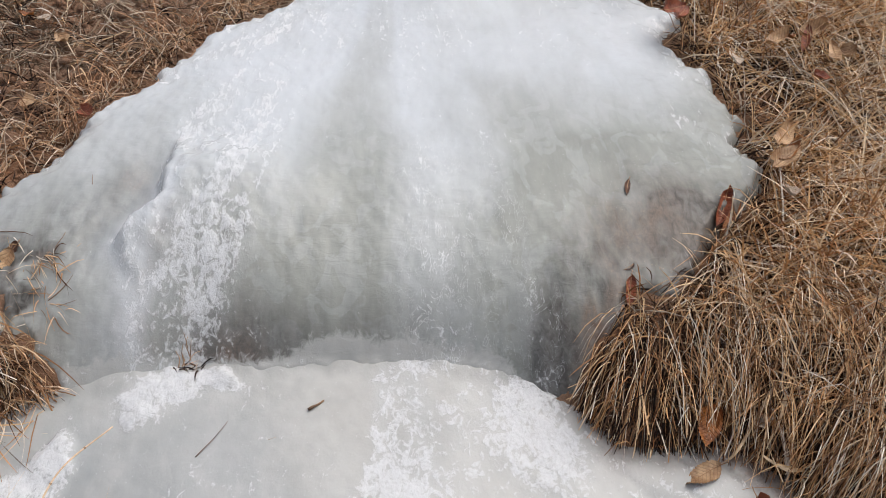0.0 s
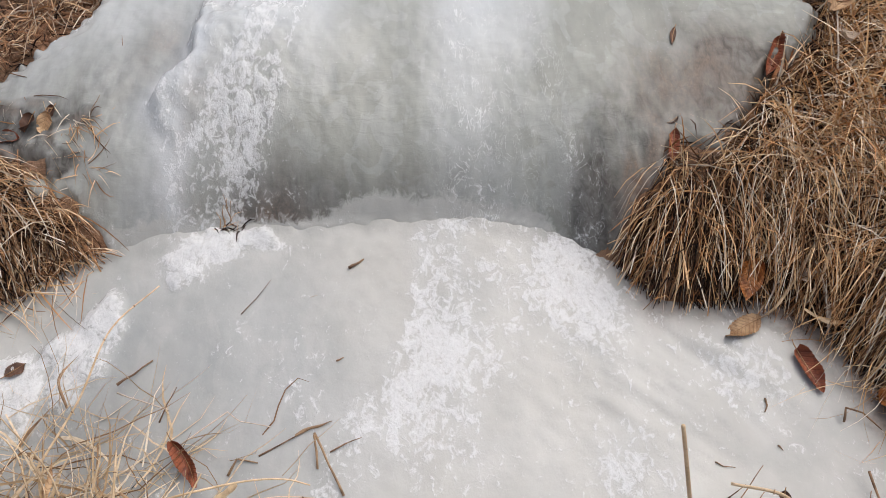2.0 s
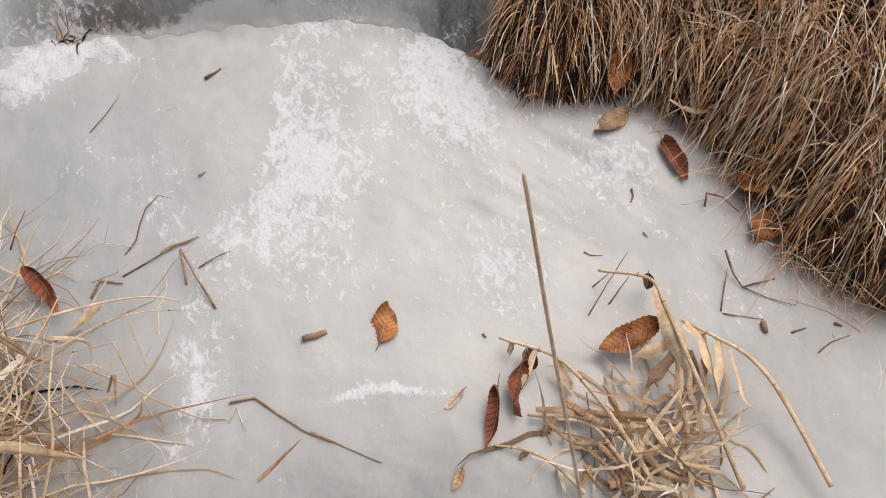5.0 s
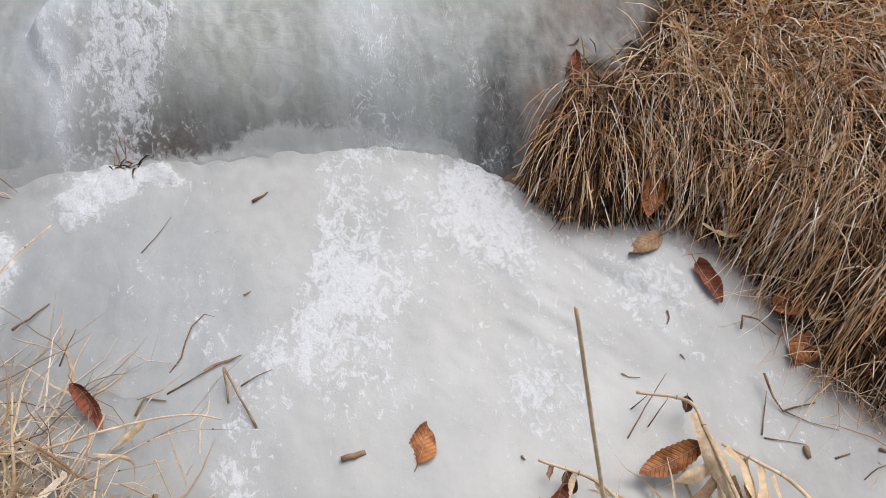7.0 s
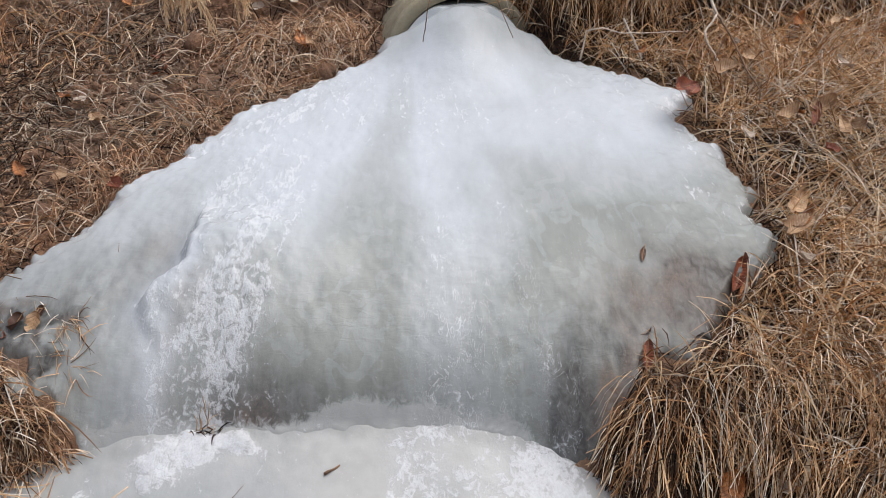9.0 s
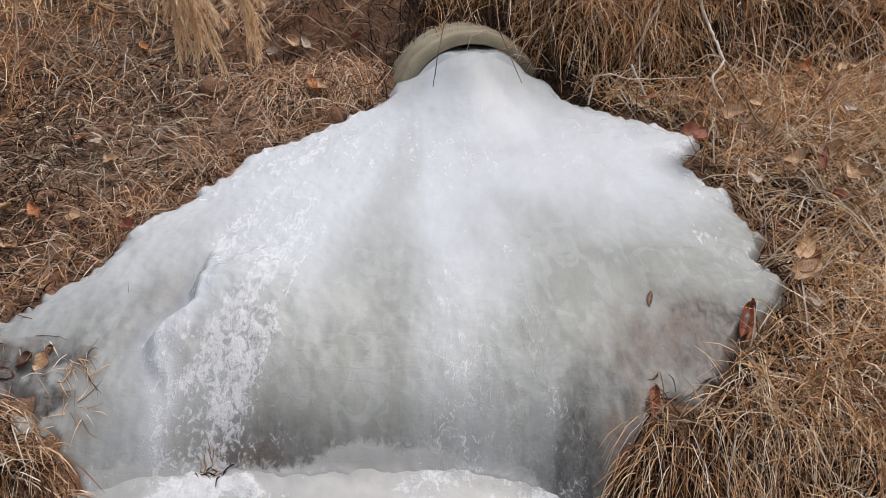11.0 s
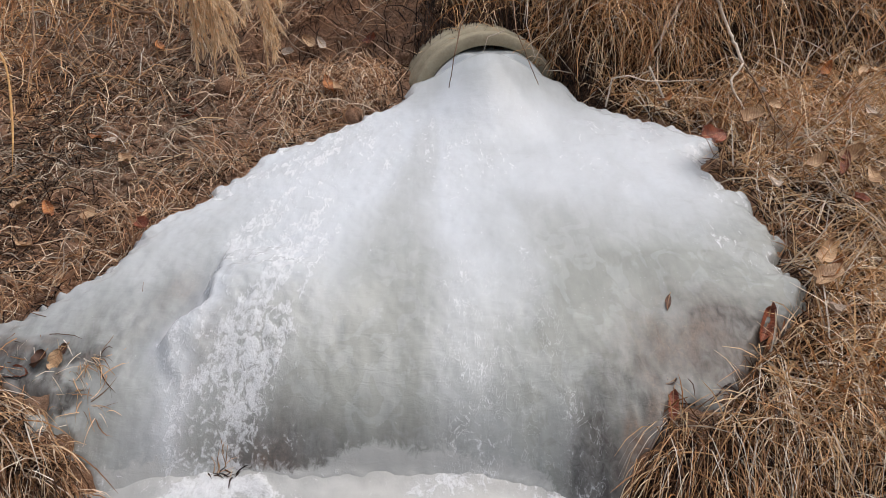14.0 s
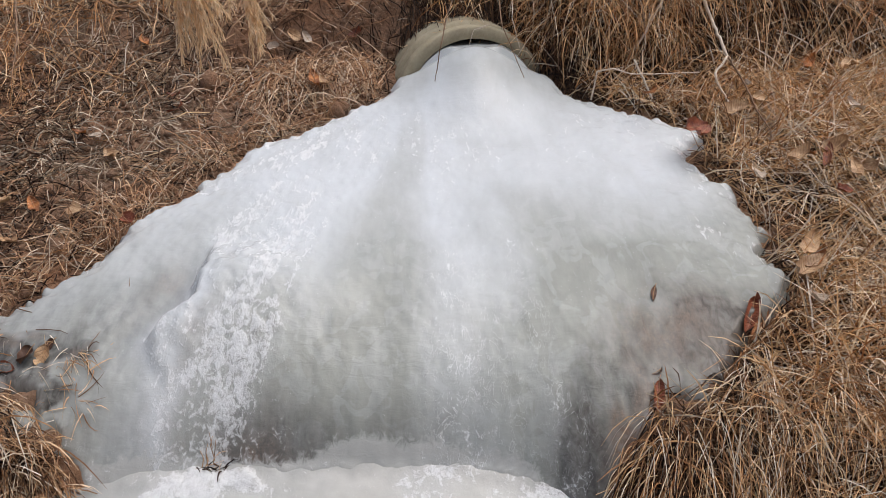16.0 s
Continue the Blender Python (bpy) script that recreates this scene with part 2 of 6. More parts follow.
# the foot of the banks and of the fall, round the lower sheet of ice
FOOT = [(-40, -12), (-3.2, 0.35), (-1.6, 1.02), (-1.2, 1.19), (-0.92, 1.33), (-0.74, 1.42), (-0.6, 1.45), (-0.43, 1.475), (-0.2, 1.485), (0.08, 1.48), (0.18, 1.455),
        (0.27, 1.41), (0.35, 1.36), (0.42, 1.27), (0.5, 1.26), (0.62, 1.26), (0.7, 1.21), (0.76, 1.12), (0.80, 1.0), (0.82, 0.90), (0.93, 0.80), (1.2, 0.66), (1.8, 0.4), (3.2, -0.4), (40, -14)]


def eased(ys, zs, blur):
    """A table of heights with its corners rounded."""
    fine = np.arange(-8, 12, 0.01)
    k = np.exp(-0.5 * (np.arange(-60, 61) * 0.01 / blur) ** 2)
    return fine[60:-60], np.convolve(np.interp(fine, ys, zs), k / k.sum(), "valid")


LOW = eased([-60, -3, -0.6, 0.4, 0.85, 1.15, 1.47, 3], [-0.4, -0.4, -0.34, -0.22, -0.125, -0.05, 0.04, 0.3], 0.06)
HIGH = eased([-60, -3, 0.4, 1.0, 1.47, 1.6, 1.9, 2.2, 2.6, 2.95, 3.4, 4.6, 6.5, 10, 60], [-0.3, -0.1, 0.04, 0.13, 0.215, 0.245, 0.295, 0.357, 0.452, 0.56, 0.80, 1.65, 2.75, 3.0, 3.0], 0.09)


def low(y):
    return np.interp(y, *LOW)


def high(y):
    return np.interp(y, *HIGH)


def rise(x, y):
    d = np.maximum(signed(x, y, FOOT), 0)
    return 1 - 0.62 * np.exp(-d / 0.06) - 0.38 * np.exp(-d / 0.24)


def bare(x, y):
    """Height of the ground without its roughness."""
    x, y = np.asarray(x, float), np.asarray(y, float)
    z = low(y) + (high(y) - low(y)) * rise(x, y)
    z = z + 0.24 * smooth(y, 2.86, 3.08) * smooth(x, 0.36, 0.46) * (1 - smooth(x, 1.0, 2.2)) * (1 - 0.6 * smooth(y, 3.3, 3.9))
    z = z + 0.17 * smooth(y, 3.02, 3.14) * (1 - smooth(np.abs(x - 0.1), 0.3, 1.3)) * (1 - smooth(y, 3.4, 3.9))
    return z

def ground_z(x, y):
    d = signed(x, y, FOOT)
    up = smooth(d, 0.0, 0.12)
    far = np.exp(-np.hypot(x, y - 1.5) / 8)
    under = 0.06 * (1 - smooth(d, -0.06, 0.0)) * np.exp(-np.maximum(np.hypot(x, y) - 2.5, 0))
    return bare(x, y) - 0.012 - under - 0.06 * smooth(inside(x, y), 0.0, 0.06) * smooth(d, -0.02, 0.03) + far * (0.03 * fbm(x * 3, y * 3, 3) + 0.030 * fbm(x * 15, y * 15, 5) + 0.018 * smooth(-x, -0.3, 0.1) * fbm(x * 40, y * 40, 7, 3)) * (0.3 + 0.7 * up)


# ------------------------------------------------------------ the ice: where it lies and how thick
EDGE_LEFT = [(0.9, -0.70), (1.41, -0.706), (1.45, -0.713), (1.486, -0.753), (1.506, -0.808), (1.55, -0.864), (1.56, -0.931), (1.59, -1.02), (1.64, -1.1), (1.70, -1.06), (1.74, -0.975), (1.788, -0.94), (1.86, -0.896),
             (1.906, -0.848), (2.01, -0.816), (2.096, -0.782), (2.178, -0.746), (2.246, -0.66), (2.342, -0.625), (2.473, -0.539), (2.529, -0.49), (2.564, -0.426), (2.655, -0.316), (2.749, -0.199), (2.82, -0.12), (3.3, -0.1)]
EDGE_RIGHT = [(0.9, 0.33), (1.36, 0.335), (1.385, 0.35), (1.405, 0.375), (1.421, 0.409), (1.443, 0.423), (1.485, 0.437), (1.53, 0.459), (1.512, 0.482), (1.492, 0.505), (1.482, 0.535), (1.490, 0.558), (1.528, 0.60), (1.592, 0.65), (1.67, 0.71),
              (1.738, 0.789), (1.837, 0.841), (1.90, 0.82), (1.934, 0.805), (1.982, 0.816), (2.056, 0.86), (2.109, 0.847), (2.194, 0.833), (2.271, 0.834), (2.303, 0.789), (2.384, 0.767), (2.472, 0.75), (2.529, 0.828), (2.586, 0.819), (2.632, 0.747), (2.69, 0.649), (2.798, 0.42), (2.86, 0.40), (3.3, 0.40)]


OUTLINE = [(x, y) for y, x in EDGE_LEFT] + [(x, y) for y, x in EDGE_RIGHT[::-1]]


def enclosed(x, y, ring):
    """Whether places lie within a closed ring."""
    odd = np.zeros(np.shape(x), bool)
    for (ax, ay), (bx, by) in zip(ring, ring[1:] + ring[:1]):
        if ay != by:
            odd ^= ((ay > y) != (by > y)) & (x < ax + (y - ay) * (bx - ax) / (by - ay))
    return odd


def patch(x, y):
    """The thin, broken ice beside the fall's foot."""
    return smooth(-x, 0.68, 0.80) * (1 - smooth(y, 1.60, 1.74))


def ridge(x, y):
    """Distance past the lip of the frosty lobe."""
    lip = np.interp(y, [1.4, 1.48, 1.58, 1.66, 1.72, 1.79, 1.85, 1.93, 2.1, 2.5], [-0.592, -0.592, -0.583, -0.598, -0.572, -0.546, -0.535, -0.553, -0.52, -0.35])
    return x - lip + 0.06 * fbm(x * 9, y * 7, 25, 4)


def inside(x, y):
    """How far a place lies inside the edges of the fall, in metres."""
    ragged = (0.022 + 0.08 * patch(x, y)) * fbm(x * 14, y * 14, 11, 3) + 0.02 * patch(x, y) + 0.022 * fbm(x * 42, y * 42, 13, 2)
    d = np.abs(signed(x, y, OUTLINE))
    return np.where(enclosed(x, y, OUTLINE), d, -d) + ragged


PIPE_X, PIPE_Y, PIPE_Z = 0.15, 2.92, 0.465


def fall_z(x, y):
    t = inside(x, y)
    thick = np.interp(t, [-0.05, -0.012, 0.0, 0.012, 0.05, 0.2, 0.5], [-0.09, -0.025, 0.002, 0.013, 0.021, 0.033, 0.040])
    d = signed(x, y, FOOT) + 0.012 * fbm(x * 24, y * 24, 27, 3)
    thick = np.where(t > 0, thick * smooth(d, -0.005, 0.4), thick) - 0.05 * smooth(-d, 0.0, 0.03)
    q = x / np.clip(1 + 0.75 * (1.6 - y), 0.35, 2)
    run = 1 - smooth(y, 1.6, 2.05)
    folds = run * (0.003 * np.sin(q * 19 + 1.3) + 0.012 * fbm(q * 6, y * 1.8, 21, 2)) + 0.008 * fbm(x * 2.2, y * 2.2, 23, 2)
    e = ridge(x, y)
    lobe = (0.040 * smooth(e, -0.02, 0.02) * (1 - smooth(e, 0.10, 0.38)) - 0.022 * np.exp(-((e + 0.06) / 0.06) ** 2)) * smooth(y, 1.46, 1.68) * (1 - smooth(y, 1.82, 2.0))
    crumbs = 0.010 * fbm(x * 30, y * 30, 29, 3) * smooth(e, -0.02, 0.04) * (1 - smooth(x, -0.40, -0.24)) * (1 - smooth(y, 1.9, 2.2))
    fine = 0.0024 * fbm(x * 55, y * 35, 31, 3) + 0.0030 * smooth(y, 2.2, 2.6) * fbm(x * 20, y * 22, 33, 2)
    lumps = 0.016 * np.maximum(fbm(x * 20, y * 16, 35, 3), 0) * np.exp(-((t - 0.02) / 0.025) ** 2) * smooth(d, 0.05, 0.15)
    up = smooth(d, 0, 0.3) * smooth(t, 0, 0.15)
    z = bare(x, y) + thick + (folds + lobe + crumbs) * up + fine + lumps
    u = x - PIPE_X
    spout = PIPE_Z + np.sqrt(np.maximum(0.226**2 - u**2, 0)) - 0.003 - 0.016 * np.exp(-((u / 0.075) ** 4)) + 0.2 * fine
    tongue = 0.57 + 0.105 * np.exp(-((u / 0.17) ** 2)) - 0.30 * np.maximum(2.86 - y, 0)
    blend = smooth(y, 2.45, 2.85) * np.exp(-((u / 0.3) ** 4))
    z = np.maximum(z, z * (1 - blend) + tongue * blend)
    return np.where(y > 2.88, np.where(np.abs(u) < 0.222, np.minimum(np.maximum(z, 0.7), spout), z - 1.2 * (y - 2.88)), z)


def sheet_z(x, y):
    swell = 0.012 * fbm(x * 2.5, y * 2.5, 41, 3) + 0.0022 * fbm(x * 30, y * 30, 45, 3)
    lap = 0.005 * fbm(x * 26, y * 26, 47, 3) * np.exp(-(signed(x, y, FOOT) / 0.05) ** 2)
    along, across = 0.77 * x - 0.63 * y, 0.63 * x + 0.77 * y
    flow = 0.011 * fbm(along * 11, across * 34, 49, 3) * gauss(x, y, 0.47, 1.14, 0.27, 0.17)
    snow = 0.010 * smooth(sheet_snow(x, y), 0.3, 0.9) * (1 + fbm(x * 30, y * 30, 48, 2))
    d = signed(x, y, FOOT)
    fillet = 0.009 * smooth(d, -0.07, 0.03) ** 2 * (1 + 0.8 * fbm(x * 22, y * 22, 46, 3)) * (1 - smooth(x, 0.2, 0.34))
    return low(y) + swell - 0.006 + lap + flow + snow + fillet


def grid_object(name, xs, ys, height, keep=None, attributes=None, cells=None):
    X, Y = np.meshgrid(xs, ys)
    Z = height(X, Y)
    n, m = len(xs), len(ys)
    verts = np.stack([X, Y, Z], -1).reshape(-1, 3)
    i = (np.arange(m - 1)[:, None] * n + np.arange(n - 1)).ravel()
    quads = np.stack([i, i + 1, i + n + 1, i + n], 1)
    if keep is not None:
        k = keep(X, Y).ravel()
        quads = quads[k[quads].any(1)]
        if cells is not None:
            mids = verts[quads].mean(1)
            quads = quads[cells(mids[:, 0], mids[:, 1])]
        used = np.unique(quads)
        back_to = np.zeros(len(verts), int)
        back_to[used] = np.arange(len(used))
        verts, quads = verts[used], back_to[quads]
    me = bpy.data.meshes.new(name)
    me.vertices.add(len(verts))
    me.vertices.foreach_set("co", verts.astype(np.float32).ravel())
    me.loops.add(quads.size)
    me.loops.foreach_set("vertex_index", quads.astype(np.int32).ravel())
    me.polygons.add(len(quads))
    me.polygons.foreach_set("loop_start", np.arange(0, quads.size, 4, dtype=np.int32))
    me.polygons.foreach_set("use_smooth", np.ones(len(quads), bool))
    me.update(calc_edges=True)
    for key, fn in (attributes or {}).items():
        at = me.attributes.new(key, "FLOAT", "POINT")
        at.data.foreach_set("value", np.clip(fn(verts[:, 0], verts[:, 1]), 0, 1).astype(np.float32))
    gy, gx = np.gradient(Z, ys, xs)
    normals = np.stack([-gx, -gy, np.ones_like(Z)], -1).reshape(-1, 3)
    if keep is not None:
        normals = normals[used]
    me.normals_split_custom_set_from_vertices(normals / np.linalg.norm(normals, axis=1, keepdims=True))
    return new(name, me)


# the ground: one sheet, fine near the ice and coarse towards the horizon
def spread(lo, hi, step, far):
    near = np.arange(lo, hi + step / 2, step)
    out = step * 1.35 ** np.arange(1, 60)
    out = np.cumsum(out)
    out = out[out < far]
    return np.concatenate([lo - out[::-1], near, hi + out])


ground = grid_object("ground", spread(-2.1, 2.1, 0.013, 600), spread(1.0, 4.2, 0.013, 600), ground_z)
ground.data.materials.append(SOIL)
tagged(ground, "red-brown bare earth bank of a drainage ditch", "ground", kind="structure")


def fall_frost(x, y):
    """Flaky white bands that fan out from the spout, with smooth ice between them."""
    q = x / np.clip(1 + 0.75 * (1.6 - y), 0.35, 2) + 0.04 * fbm(x * 7, y * 5, 51, 3)
    e = ridge(x, y)
    left = smooth(e, -0.02, 0.03) * (1 - smooth(x + 0.05 * fbm(x * 9, y * 6, 52, 2), -0.38, -0.24))
    lip = np.exp(-((e + 0.005) / 0.035) ** 2) * (1 - smooth(y, 1.95, 2.1))
    mid = np.exp(-((q - 0.065) / 0.075) ** 2)
    band = np.exp(-((q - 0.255) / 0.025) ** 2)
    lower = 1 - smooth(y, 1.95, 2.4)
    f = (0.40 + 0.60 * lower) * (0.60 * left + 0.50 * lip + 0.30 * mid + 0.28 * band)
    f = f + 0.30 * smooth(y, 2.1, 2.45) + 0.14 * smooth(-q, 0.3, 0.42) * smooth(y, 1.7, 2.0)
    f = f * (0.8 + 1.1 * fbm(q * 12, y * 5, 53, 4)) + 0.18 * fbm(x * 8, y * 6, 57, 4)
    f = f - 0.4 * gauss(x, y, 0.56, 1.72, 0.22, 0.17) + 0.40 * gauss(x, y, 0.72, 2.0, 0.10, 0.10) + 0.35 * gauss(x, y, 0.77, 2.25, 0.07, 0.08) - 0.25 * smooth(-e, 0.08, 0.16) * (1 - smooth(y, 1.8, 2.0))
    f = f - 0.5 * smooth(y, 2.62, 2.8)
    foot = np.exp(-np.maximum(signed(x, y, FOOT), 0) / 0.03) * smooth(fbm(x * 14, y * 14, 58, 3), 0.05, 0.2)
    rim = np.exp(-((inside(x, y) - 0.012) / 0.014) ** 2) * smooth(fbm(x * 9, y * 9, 59, 2), -0.1, 0.15)
    return f + 0.25 * foot + 0.5 * rim


def fall_milk(x, y):
    q = x / np.clip(1 + 0.75 * (1.6 - y), 0.35, 2)
    m = 0.02 + 0.95 * np.clip((y - 1.42) / 0.85, 0, 1) + 0.36 * np.exp(-((q + 0.50) / 0.16) ** 2) + 0.2 * np.exp(-((q - 0.05) / 0.1) ** 2)
    m = m - 0.42 * np.exp(-((q + 0.16) / 0.14) ** 4) * (1 - smooth(y, 2.4, 2.75)) - 0.32 * smooth(q, 0.27, 0.36) * (1 - smooth(y, 2.0, 2.45)) - 1.2 * gauss(x, y, 0.56, 1.72, 0.24, 0.2)
    m = m - 0.5 * gauss(x, y, 0.32, 1.5, 0.1, 0.12) - 0.3 * smooth(x, 0.12, 0.3) * (1 - smooth(y, 1.75, 2.05))
    # less milk left of the lip: the hollow's shade, put into the colour
    m = m + 0.45 * np.exp(-((ridge(x, y) + 0.01) / 0.06) ** 2) * (1 - smooth(y, 1.75, 1.9)) - 0.12 * smooth(-ridge(x, y), 0.0, 0.05) * smooth(y, 1.55, 1.7) * (1 - smooth(y, 1.95, 2.2)) - 0.35 * smooth(ridge(x, y), 0.03, 0.08) * (1 - smooth(x, -0.36, -0.26)) * (1 - smooth(y, 1.75, 1.95))
    m = m - 0.45 * smooth(x, 0.25, 0.5) * np.exp(-np.maximum(inside(x, y), 0) / 0.06) * (1 - smooth(y, 2.3, 2.6)) - 0.4 * smooth(y, 2.62, 2.8)
    return m + (0.36 - 0.14 * smooth(y, 1.8, 2.3)) * fbm(x * 6, y * 4, 61, 3)


def fall_dirt(x, y):
    w = fbm(x * 16, y * 9, 63, 3)
    dirt = 1.5 * gauss(x, y, 0.375, 1.42, 0.03, 0.07) + 0.9 * gauss(x, y, 0.42, 1.52, 0.035, 0.07) + 0.7 * gauss(x, y, 0.56, 1.66, 0.12, 0.10)
    dirt = dirt + 0.9 * gauss(x, y, -0.44, 1.47, 0.10, 0.04) + 0.5 * gauss(x, y, -0.36, 1.47, 0.16, 0.06) + 0.35 * gauss(x, y, -0.52, 1.62, 0.06, 0.1) + 0.4 * gauss(x, y, -0.62, 1.80, 0.05, 0.10)
    return dirt * (0.55 + 1.7 * w) + 0.5 * patch(x, y) * smooth(fbm(x * 18, y * 18, 62, 3), 0.0, 0.25) + 0.40 * gauss(x, y, 0.56, 1.64, 0.14, 0.12) + 0.12 * (1 - smooth(inside(x, y), 0, 0.05))


def fall_thin_shade(x, y):
    """Where the ice is clear and the dark ground shows through, plus painted shade left of the lobe's lip."""
    w = smooth(fbm(x * 9, y * 5, 65, 3), -0.4, 0.3)
    t = 0.95 * gauss(x, y, 0.30, 1.42, 0.06, 0.08) + 0.6 * gauss(x, y, 0.37, 1.56, 0.08, 0.10) + 0.75 * gauss(x, y, 0.50, 1.64, 0.10, 0.10) + 0.6 * gauss(x, y, 0.60, 1.62, 0.10, 0.09) + 0.35 * gauss(x, y, 0.62, 1.78, 0.16, 0.12)
    # the terms left of the ridge darken the hollow as painted shade
    t = t + 0.4 * gauss(x, y, -0.36, 1.49, 0.14, 0.06) + 0.25 * gauss(x, y, -0.1, 1.50, 0.25, 0.05) + 0.20 * gauss(x, y, -0.62, 1.80, 0.06, 0.12) + 0.22 * smooth(-ridge(x, y), 0.0, 0.04) * (1 - smooth(y, 1.7, 1.95)) + 0.15 * smooth(ridge(x, y), 0.02, 0.06) * (1 - smooth(x, -0.36, -0.26)) * (1 - smooth(y, 1.65, 1.85))
    t = t + 0.7 * smooth(x, 0.36, 0.44) * (1 - smooth(y, 1.70, 1.86)) * np.exp(-np.maximum(inside(x, y) - 0.02, 0) / 0.09)
    return 1.25 * t * (0.45 + 0.8 * w) + 0.8 * patch(x, y) * smooth(fbm(x * 14, y * 20, 66, 3), -0.05, 0.15)


def fall_worm(x, y):
    q = x / np.clip(1 + 0.75 * (1.6 - y), 0.35, 2) + 0.03 * fbm(x * 7, y * 5, 67, 2)
    down = 1 - smooth(y, 1.75, 2.1)
    return down * (np.exp(-((q - 0.06) / 0.07) ** 2) + 0.45 * np.exp(-((q - 0.25) / 0.025) ** 2) + 0.25 * smooth(q, -0.05, 0.05) * (1 - smooth(q, 0.25, 0.32)))


def fall_pool(x, y):
    d = signed(x, y, FOOT) + 0.02 * fbm(x * 9, y * 9, 68, 3)
    return np.exp(-np.maximum(d, 0) / 0.022) * (1 - smooth(x, 0.18, 0.26))


FALL_X, FALL_Y = np.arange(-1.4, 1.05, 0.006), np.arange(1.2, 3.2, 0.006)


def fall_piece(name, where):
    """A piece of the fall's one surface, cut where its shape changes."""
    def here(x, y):
        return (inside(x, y) > -0.03) & (signed(x, y, FOOT) > -0.03) & ((y < 2.9) | (np.abs(x - PIPE_X) < 0.22))
    ob = grid_object(name, FALL_X, FALL_Y, fall_z, here, {"frost": fall_frost, "dirt": fall_dirt, "milk": fall_milk, "thin": fall_thin_shade, "worm": fall_worm, "pool": fall_pool}, where)
    ob.data.materials.append(ICE)
    return ob


waterfall = tagged(fall_piece("frozen_waterfall", lambda x, y: (x > -0.62) & (y <= 2.76)), "white and grey-green frozen fall spilling from a culvert pipe", "frozen waterfall")
fall_piece("spout", lambda x, y: y > 2.76).parent = waterfall
fall_piece("side_lobe", lambda x, y: (x <= -0.62) & (y <= 2.76)).parent = waterfall


def sheet_snow(x, y):
    """Lumps of drifted snow along the foot of the bank."""
    w = 0.05 * fbm(x * 9, y * 9, 76, 3)
    lumps = sum(k * gauss(x + w, y + w, cx, cy, rx, ry) for k, cx, cy, rx, ry in (
        (1.0, -0.45, 1.435, 0.085, 0.035), (1.0, -0.55, 1.395, 0.06, 0.05), (0.5, -0.37, 1.43, 0.05, 0.02), (1.1, -0.68, 1.29, 0.035, 0.06), (1.2, -0.735, 1.19, 0.06, 0.07), (1.2, -0.85, 1.12, 0.09, 0.08)))
    return lumps + 0.6 * fbm(x * 16, y * 16, 75, 3) * np.minimum(lumps, 1) * 1.6


def sheet_frost(x, y):
    w = 0.06 * fbm(x * 5, y * 5, 70, 3)
    line = 0.16 * (y - 0.9) - 0.15
    streak = smooth(x + w, line - 0.02, line + 0.015) * (1 - smooth(x + w, line + 0.14, line + 0.27)) * smooth(y, 0.84, 1.0)
    tail = 0.85 * gauss(x + 1.4 * w, y, -0.225, 0.90, 0.075, 0.12) + 0.6 * gauss(x + w, y, -0.17, 1.03, 0.05, 0.07) + 0.7 * gauss(x + w, y, -0.25, 0.72, 0.045, 0.07) + 0.6 * gauss(x + w, y, -0.30, 1.10, 0.05, 0.08)
    flow = 0.62 * gauss(x, y, 0.30, 1.26, 0.15, 0.12) + 0.40 * gauss(x, y, 0.52, 1.10, 0.12, 0.10) + 0.75 * gauss(x, y, 0.22, 1.38, 0.06, 0.05)
    right = 0.42 * gauss(x, y, 0.30, 0.92, 0.09, 0.12) + 0.3 * gauss(x, y, 0.62, 0.86, 0.14, 0.10)
    crack = 0.9 * np.exp(-((y - 0.722 - 0.014 * np.sin(x * 17 + 1.0) - 0.02 * fbm(x * 9, y, 78, 2)) / 0.007) ** 2) * smooth(x, -0.06, 0.0) * (1 - smooth(x, 0.14, 0.2))
    f = crack + 0.60 * streak + 0.95 * tail + 1.2 * flow + right
    return f * (0.8 + 1.3 * fbm(x * 10, y * 8, 71, 3)) + 1.15 * smooth(sheet_snow(x, y), 0.0, 1.0) + 0.30 * fbm(x * 5, y * 5, 73, 3) + 0.12


def sheet_milk(x, y):
    return 0.72 + 0.5 * fbm(x * 3, y * 3, 77, 4) - 0.85 * gauss(x, y, -0.52, 1.16, 0.30, 0.28) - 0.30 * smooth(x, 0.5, 0.85) - 0.55 * (1 - smooth(y, 0.5, 0.85)) * (1 - smooth(x, 0.3, 0.6)) - 0.5 * gauss(x, y, -0.42, 0.9, 0.2, 0.15)


def sheet_thin(x, y):
    rim = np.exp(-((signed(x, y, FOOT) + 0.005) / 0.03) ** 2)
    return 0.5 * rim * smooth(x, 0.15, 0.32) * (0.8 + fbm(x * 9, y * 9, 79, 2)) + 0.32 * np.exp(-((signed(x, y, FOOT) - 0.01) / 0.045) ** 2) * smooth(fbm(x * 10, y * 16, 80, 3), -0.25, 0.2) + 0.4 * gauss(x, y, -0.62, 0.72, 0.25, 0.22) + 0.2 * gauss(x, y, -0.68, 1.08, 0.12, 0.10) + 0.52 * gauss(x, y, -0.05, 0.42, 0.6, 0.22) + 0.28 * gauss(x, y, 0.75, 0.74, 0.22, 0.22) + 0.2 * gauss(x, y, -0.45, 0.62, 0.2, 0.2)


